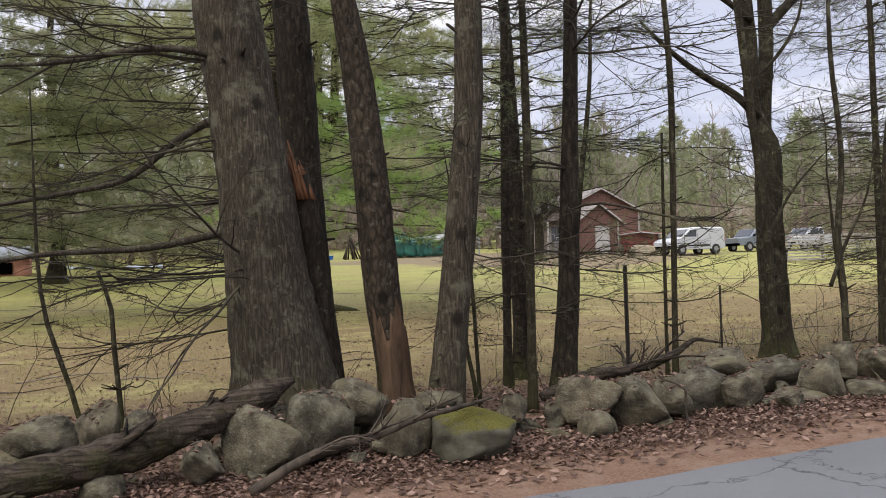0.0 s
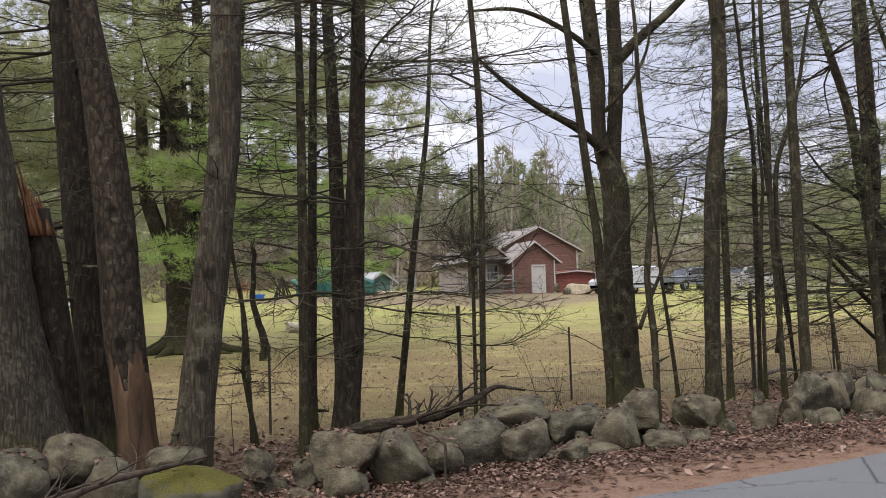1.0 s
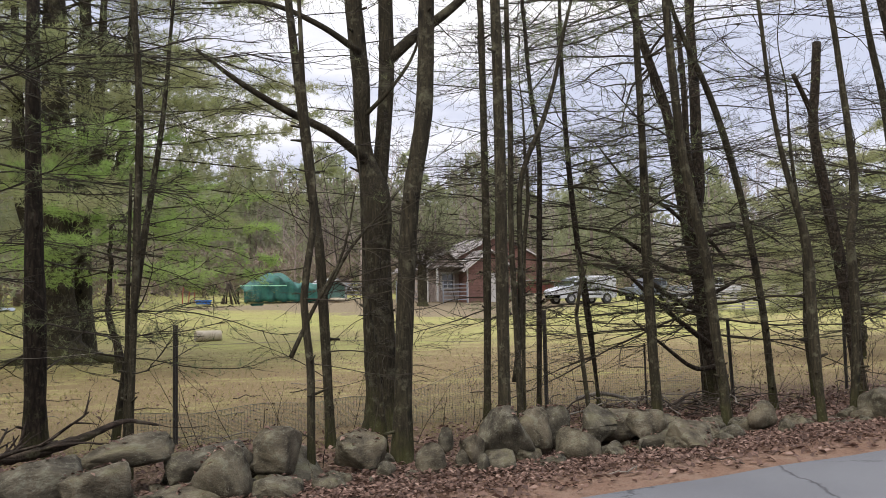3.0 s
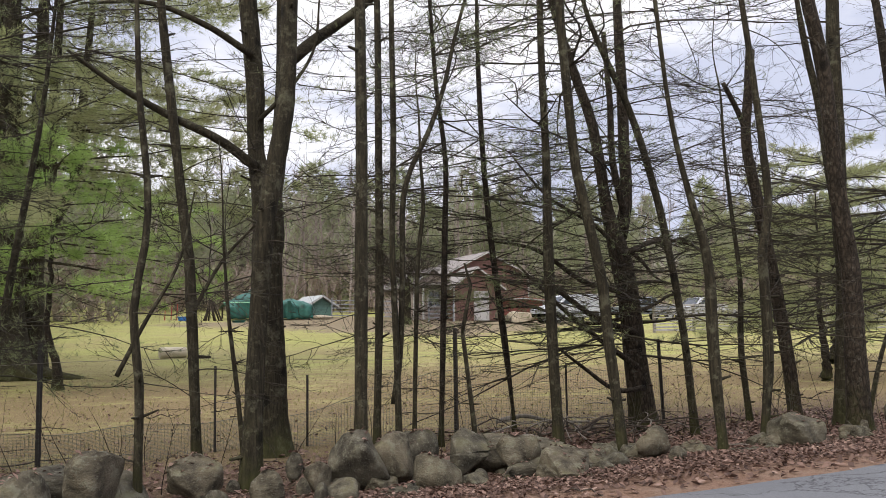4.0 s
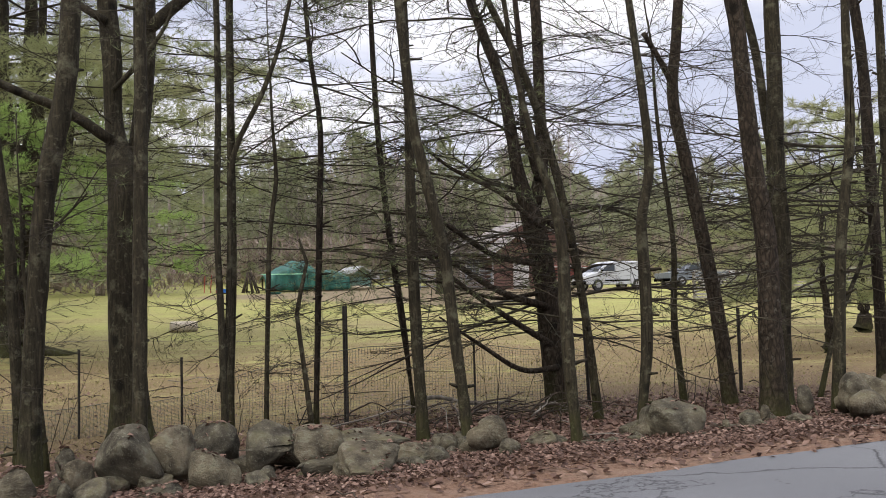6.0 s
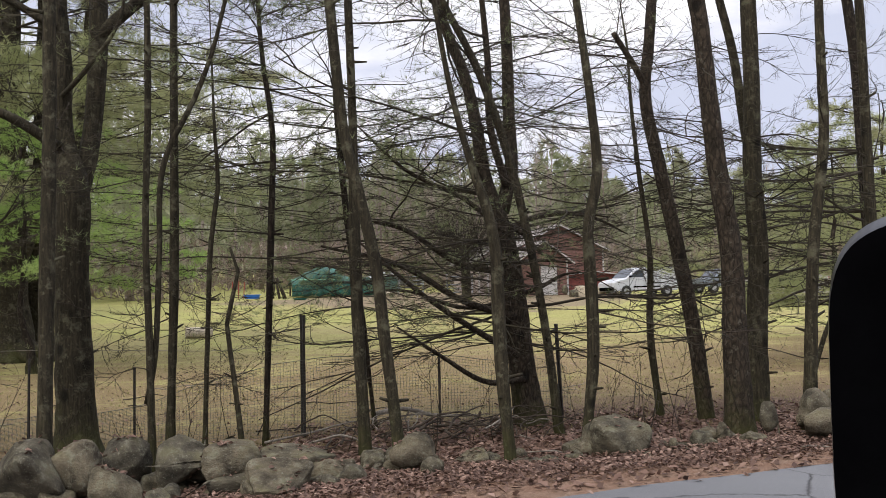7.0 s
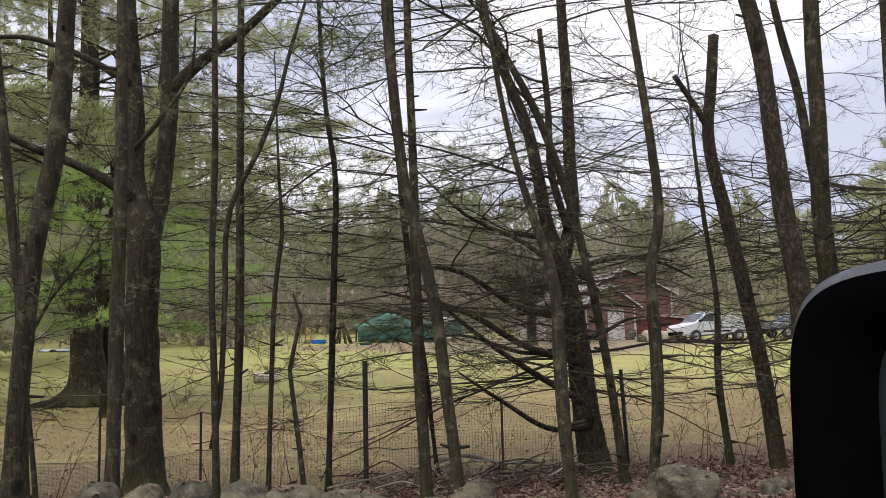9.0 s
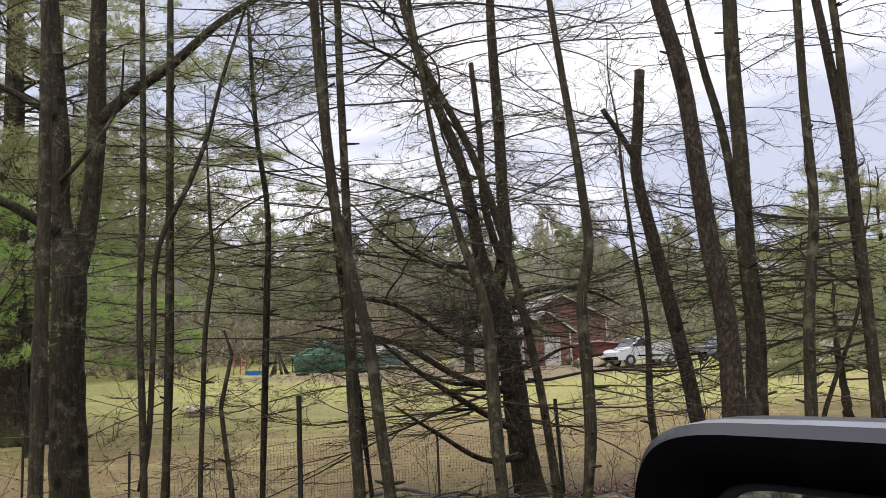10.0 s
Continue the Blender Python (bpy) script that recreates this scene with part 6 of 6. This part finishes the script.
# red stakes by the tub, and pale gate panels before the house
for x, y, h in ((10.05, 50.4, 0.95), (10.4, 50.5, 1.0), (10.7, 50.6, 0.9)):
    e = base("stake", "thin red stake standing near the blue tub", "stake", "red stakes by the tub", (x, y, g1(x, y)))
    bm = bmesh.new()
    boxbm(bm, (0.05, 0.05, h + 0.2), pose(0, 0, h / 2 - 0.1, 0, 3, 0), 0.006)
    from_bm("shaft", bm, M_STAKE, e)
for x, y in ((20.3, 51.0), (22.6, 48.6), (24.6, 46.4)):
    e = base("gate_panel", "pale grey metal gate panel standing in the yard", "gate", "gate panels in the yard", (x, y, g1(x, y)))
    for s in (-0.75, 0.75):
        bm = bmesh.new()
        boxbm(bm, (0.06, 0.06, 1.25), pose(s, 0, 0.6), 0.008)
        from_bm("post", bm, M_PANEL, e)
    for q in range(5):
        bm = bmesh.new()
        boxbm(bm, (1.5, 0.04, 0.05), pose(0, 0, 0.2 + q * 0.22), 0.006)
        from_bm("rail", bm, M_PANEL, e)
# low hut and a pale sheet by the field's far edge
hx, hy = -5.2, 43.0
e = base("animal_hut", "low hut with a rounded grey roof and faded red front", "hut", at=(hx, hy, g1(hx, hy)))
bm = bmesh.new()
boxbm(bm, (2.9, 1.8, 0.75), pose(0, 0, 0.32), 0.02)
from_bm("walls", bm, plain("faded_red_boards", (0.36, 0.17, 0.13), 0.85, 0, 0.3, 3), e)
U, V = np.meshgrid(np.linspace(-1.6, 1.6, 12), np.linspace(0, math.pi, 14))
b = Buf()
i, j = np.meshgrid(np.arange(11), np.arange(13))
k = (j * 12 + i).ravel()
b.add(np.stack([U.ravel(), (-1.05 * np.cos(V)).ravel(), (0.68 + 0.55 * np.sin(V)).ravel()], 1), np.stack([k, k + 1, k + 13, k + 12], 1))
roof = part("roof", b, M_PANEL, e)
roof.modifiers.new("thickness", "SOLIDIFY").thickness = 0.03
# no hole is cut: a black block paints the doorway's shade on the wall
bm = bmesh.new()
boxbm(bm, (0.6, 0.06, 0.5), pose(0.5, -0.93, 0.27), 0.01)
from_bm("opening", bm, M_BLACK, e, "black block painted as the shade in a doorway")
for x, y, w, lab in ((1.1, 45.5, 1.7, "crumpled pale blue sheet lying in the field"), (-1.9, 46.5, 1.4, "crumpled pale sheet lying in the field")):
    xx, yy = np.meshgrid(np.linspace(-w / 2, w / 2, 18), np.linspace(-0.5, 0.5, 9))
    b = Buf()
    i, j = np.meshgrid(np.arange(17), np.arange(8))
    k = (j * 18 + i).ravel()
    b.add(np.stack([(x + xx).ravel(), (y + yy).ravel(), (gz(x + xx, y + yy) + 0.09 + 0.07 * np.sin(xx * 9 + yy * 4) * np.cos(yy * 7 - xx * 3)).ravel()], 1), np.stack([k, k + 1, k + 19, k + 18], 1))
    ob = tagged(part("sheet", b, plain("pale_sheet", (0.36, 0.40, 0.47), 0.5, 0, 0.2, 3)), lab, "sheet")
    ob.modifiers.new("thickness", "SOLIDIFY").thickness = 0.02
# mounds by the barn door and odd things in the yard
for x, y, w, h, lab in ((28.75, 44.6, 1.75, 0.75, "wrapped pale heap beside the barn"), (28.0, 45.7, 1.0, 0.75, "dark heap beside the barn"), (27.75, 44.4, 0.5, 0.5, "small dark heap beside the barn"), (18.8, 49.6, 1.6, 0.35, "low pale heap in the yard")):
    ob = new("yard_heap", ROCKS[int(w * 10) % 14])
    ob.location, ob.scale = (x, y, g1(x, y) + h * 0.35), (w, w * 0.7, h)
    if "pale" in lab:
        ob.data = ob.data.copy()
        ob.data.materials.clear()
        ob.data.materials.append(M_PALE_LOG)
    tagged(ob, lab, "heap")

# ---- the car's side, with its mirror ----
car = base("car", "dark car standing at the road, its door mirror in view", "car", at=(9.1, -0.40, float(road_z(9.1))))
off = Vector(car.location)
bm = bmesh.new()
boxbm(bm, (1.35, 0.07, 0.75), pose(8.35, -0.40, 0.85), 0.03)
bmesh.ops.translate(bm, verts=bm.verts, vec=-off)
door = from_bm("door", bm, M_SHELL, car)
bm = bmesh.new()
boxbm(bm, (0.2, 0.03, 0.03), pose(8.0, -0.352, 1.1), 0.012)
bmesh.ops.translate(bm, verts=bm.verts, vec=-off)
from_bm("door_handle", bm, M_BLACK, door)
bm = bmesh.new()
boxbm(bm, (1.25, 0.08, 0.5), pose(9.7, -0.41, 0.92), 0.04)
bmesh.ops.translate(bm, verts=bm.verts, vec=-off)
from_bm("fender", bm, M_SHELL, car)
bm = bmesh.new()
wz = float(road_z(9.7)) + 0.36
bmesh.ops.create_cone(bm, cap_ends=True, segments=32, radius1=0.34, radius2=0.34, depth=0.22, matrix=pose(9.7, -0.54, wz, 90, 0, 0))
bmesh.ops.translate(bm, verts=bm.verts, vec=-off)
wheel = from_bm("wheel", bm, M_TYRE, car)
bm = bmesh.new()
bmesh.ops.create_cone(bm, cap_ends=True, segments=24, radius1=0.22, radius2=0.2, depth=0.25, matrix=pose(9.7, -0.54, wz, 90, 0, 0))
bmesh.ops.translate(bm, verts=bm.verts, vec=-off)
from_bm("rim", bm, M_CHROME, wheel)

FACE = Vector((-0.987, -0.162, 0.018)).normalized()
ACROSS = FACE.cross(Vector((0, 0, 1))).normalized() * -1
if ACROSS.y > 0:
    ACROSS = -ACROSS
UP = ACROSS.cross(FACE)
if UP.z < 0:
    UP = -UP
HALF_W, HALF_H = 0.115, 0.088
MID = Vector((8.559, -0.119, 1.594)) + ACROSS * HALF_W - UP * HALF_H


def loop(bm, a, b, out, power=5.0, n=64):
    """A rounded rectangle of half sizes a and b, standing out from the mirror's face."""
    ring = []
    for k in range(n):
        t = 2 * math.pi * k / n
        c, s = math.cos(t), math.sin(t)
        px = math.copysign(abs(c) ** (2 / power), c) * a
        pz = math.copysign(abs(s) ** (2 / power), s) * b
        ring.append(bm.verts.new(MID + ACROSS * px + UP * pz + FACE * out - off))
    return ring


def skin(bm, rings):
    for p, q in zip(rings, rings[1:]):
        for k in range(len(p)):
            bm.faces.new((p[k], p[(k + 1) % len(p)], q[(k + 1) % len(q)], q[k]))


bm = bmesh.new()
rings = [loop(bm, HALF_W * f, HALF_H * g, o) for f, g, o in ((0.615, 0.70, -0.009), (0.65, 0.73, 0.002), (0.84, 0.85, 0.009), (0.945, 0.93, 0.006))]
skin(bm, rings)
from_bm("mirror_bezel", bm, M_BLACK, car, "black mirror bezel", smooth=True)
bm = bmesh.new()
rings = [loop(bm, HALF_W * f, HALF_H * g, o) for f, g, o in ((0.945, 0.93, 0.006), (0.98, 0.985, 0.002), (1.0, 1.0, -0.008))]
skin(bm, rings)
# the rim's top faces are silvered to stand in for the sky's reflection
top_faces = [f for f in bm.faces if (f.calc_center_median() + off - MID).dot(UP) > HALF_H * 0.965]
trim = bm.copy()
bmesh.ops.delete(bm, geom=top_faces, context="FACES")
from_bm("mirror_rim", bm, M_SHELL, car, "black mirror rim", smooth=True)
bmesh.ops.delete(trim, geom=[f for f in trim.faces if (f.calc_center_median() + off - MID).dot(UP) <= HALF_H * 0.965], context="FACES")
from_bm("mirror_trim", trim, M_CHROME, car, "top of the black mirror rim, silvered as its sky reflection", smooth=True)
bm = bmesh.new()
rings = [loop(bm, HALF_W * f, HALF_H * g, o) for f, g, o in ((1.0, 1.0, -0.0085), (1.01, 1.01, -0.02), (0.98, 0.99, -0.04), (0.85, 0.88, -0.06), (0.5, 0.55, -0.075))]
skin(bm, rings)
bm.faces.new(rings[-1])
from_bm("mirror_shell", bm, M_SHELL, car, "dark glossy mirror shell", smooth=True)
bm = bmesh.new()
skin(bm, [loop(bm, HALF_W * f, HALF_H * g, o) for f, g, o in ((0.63, 0.715, -0.0073), (0.60, 0.70, -0.0055), (0.565, 0.675, -0.0068))])
from_bm("glass_seal", bm, M_SEAL, car, "grey seal round the mirror glass", smooth=True)
bm = bmesh.new()
bm.faces.new(loop(bm, HALF_W * 0.63, HALF_H * 0.715, -0.0075))
from_bm("mirror_glass", bm, M_MIRROR, car, "door mirror glass")
b = Buf()
b.tube([np.array(MID + ACROSS * 0.06 - UP * 0.06 - FACE * 0.04 - off), np.array(MID + ACROSS * 0.10 - UP * 0.13 - FACE * 0.04 - off), np.array(Vector((8.75, -0.39, 1.2)) - off)], (0.025, 0.03, 0.035), 10)
part("mirror_arm", b, M_BLACK, car)
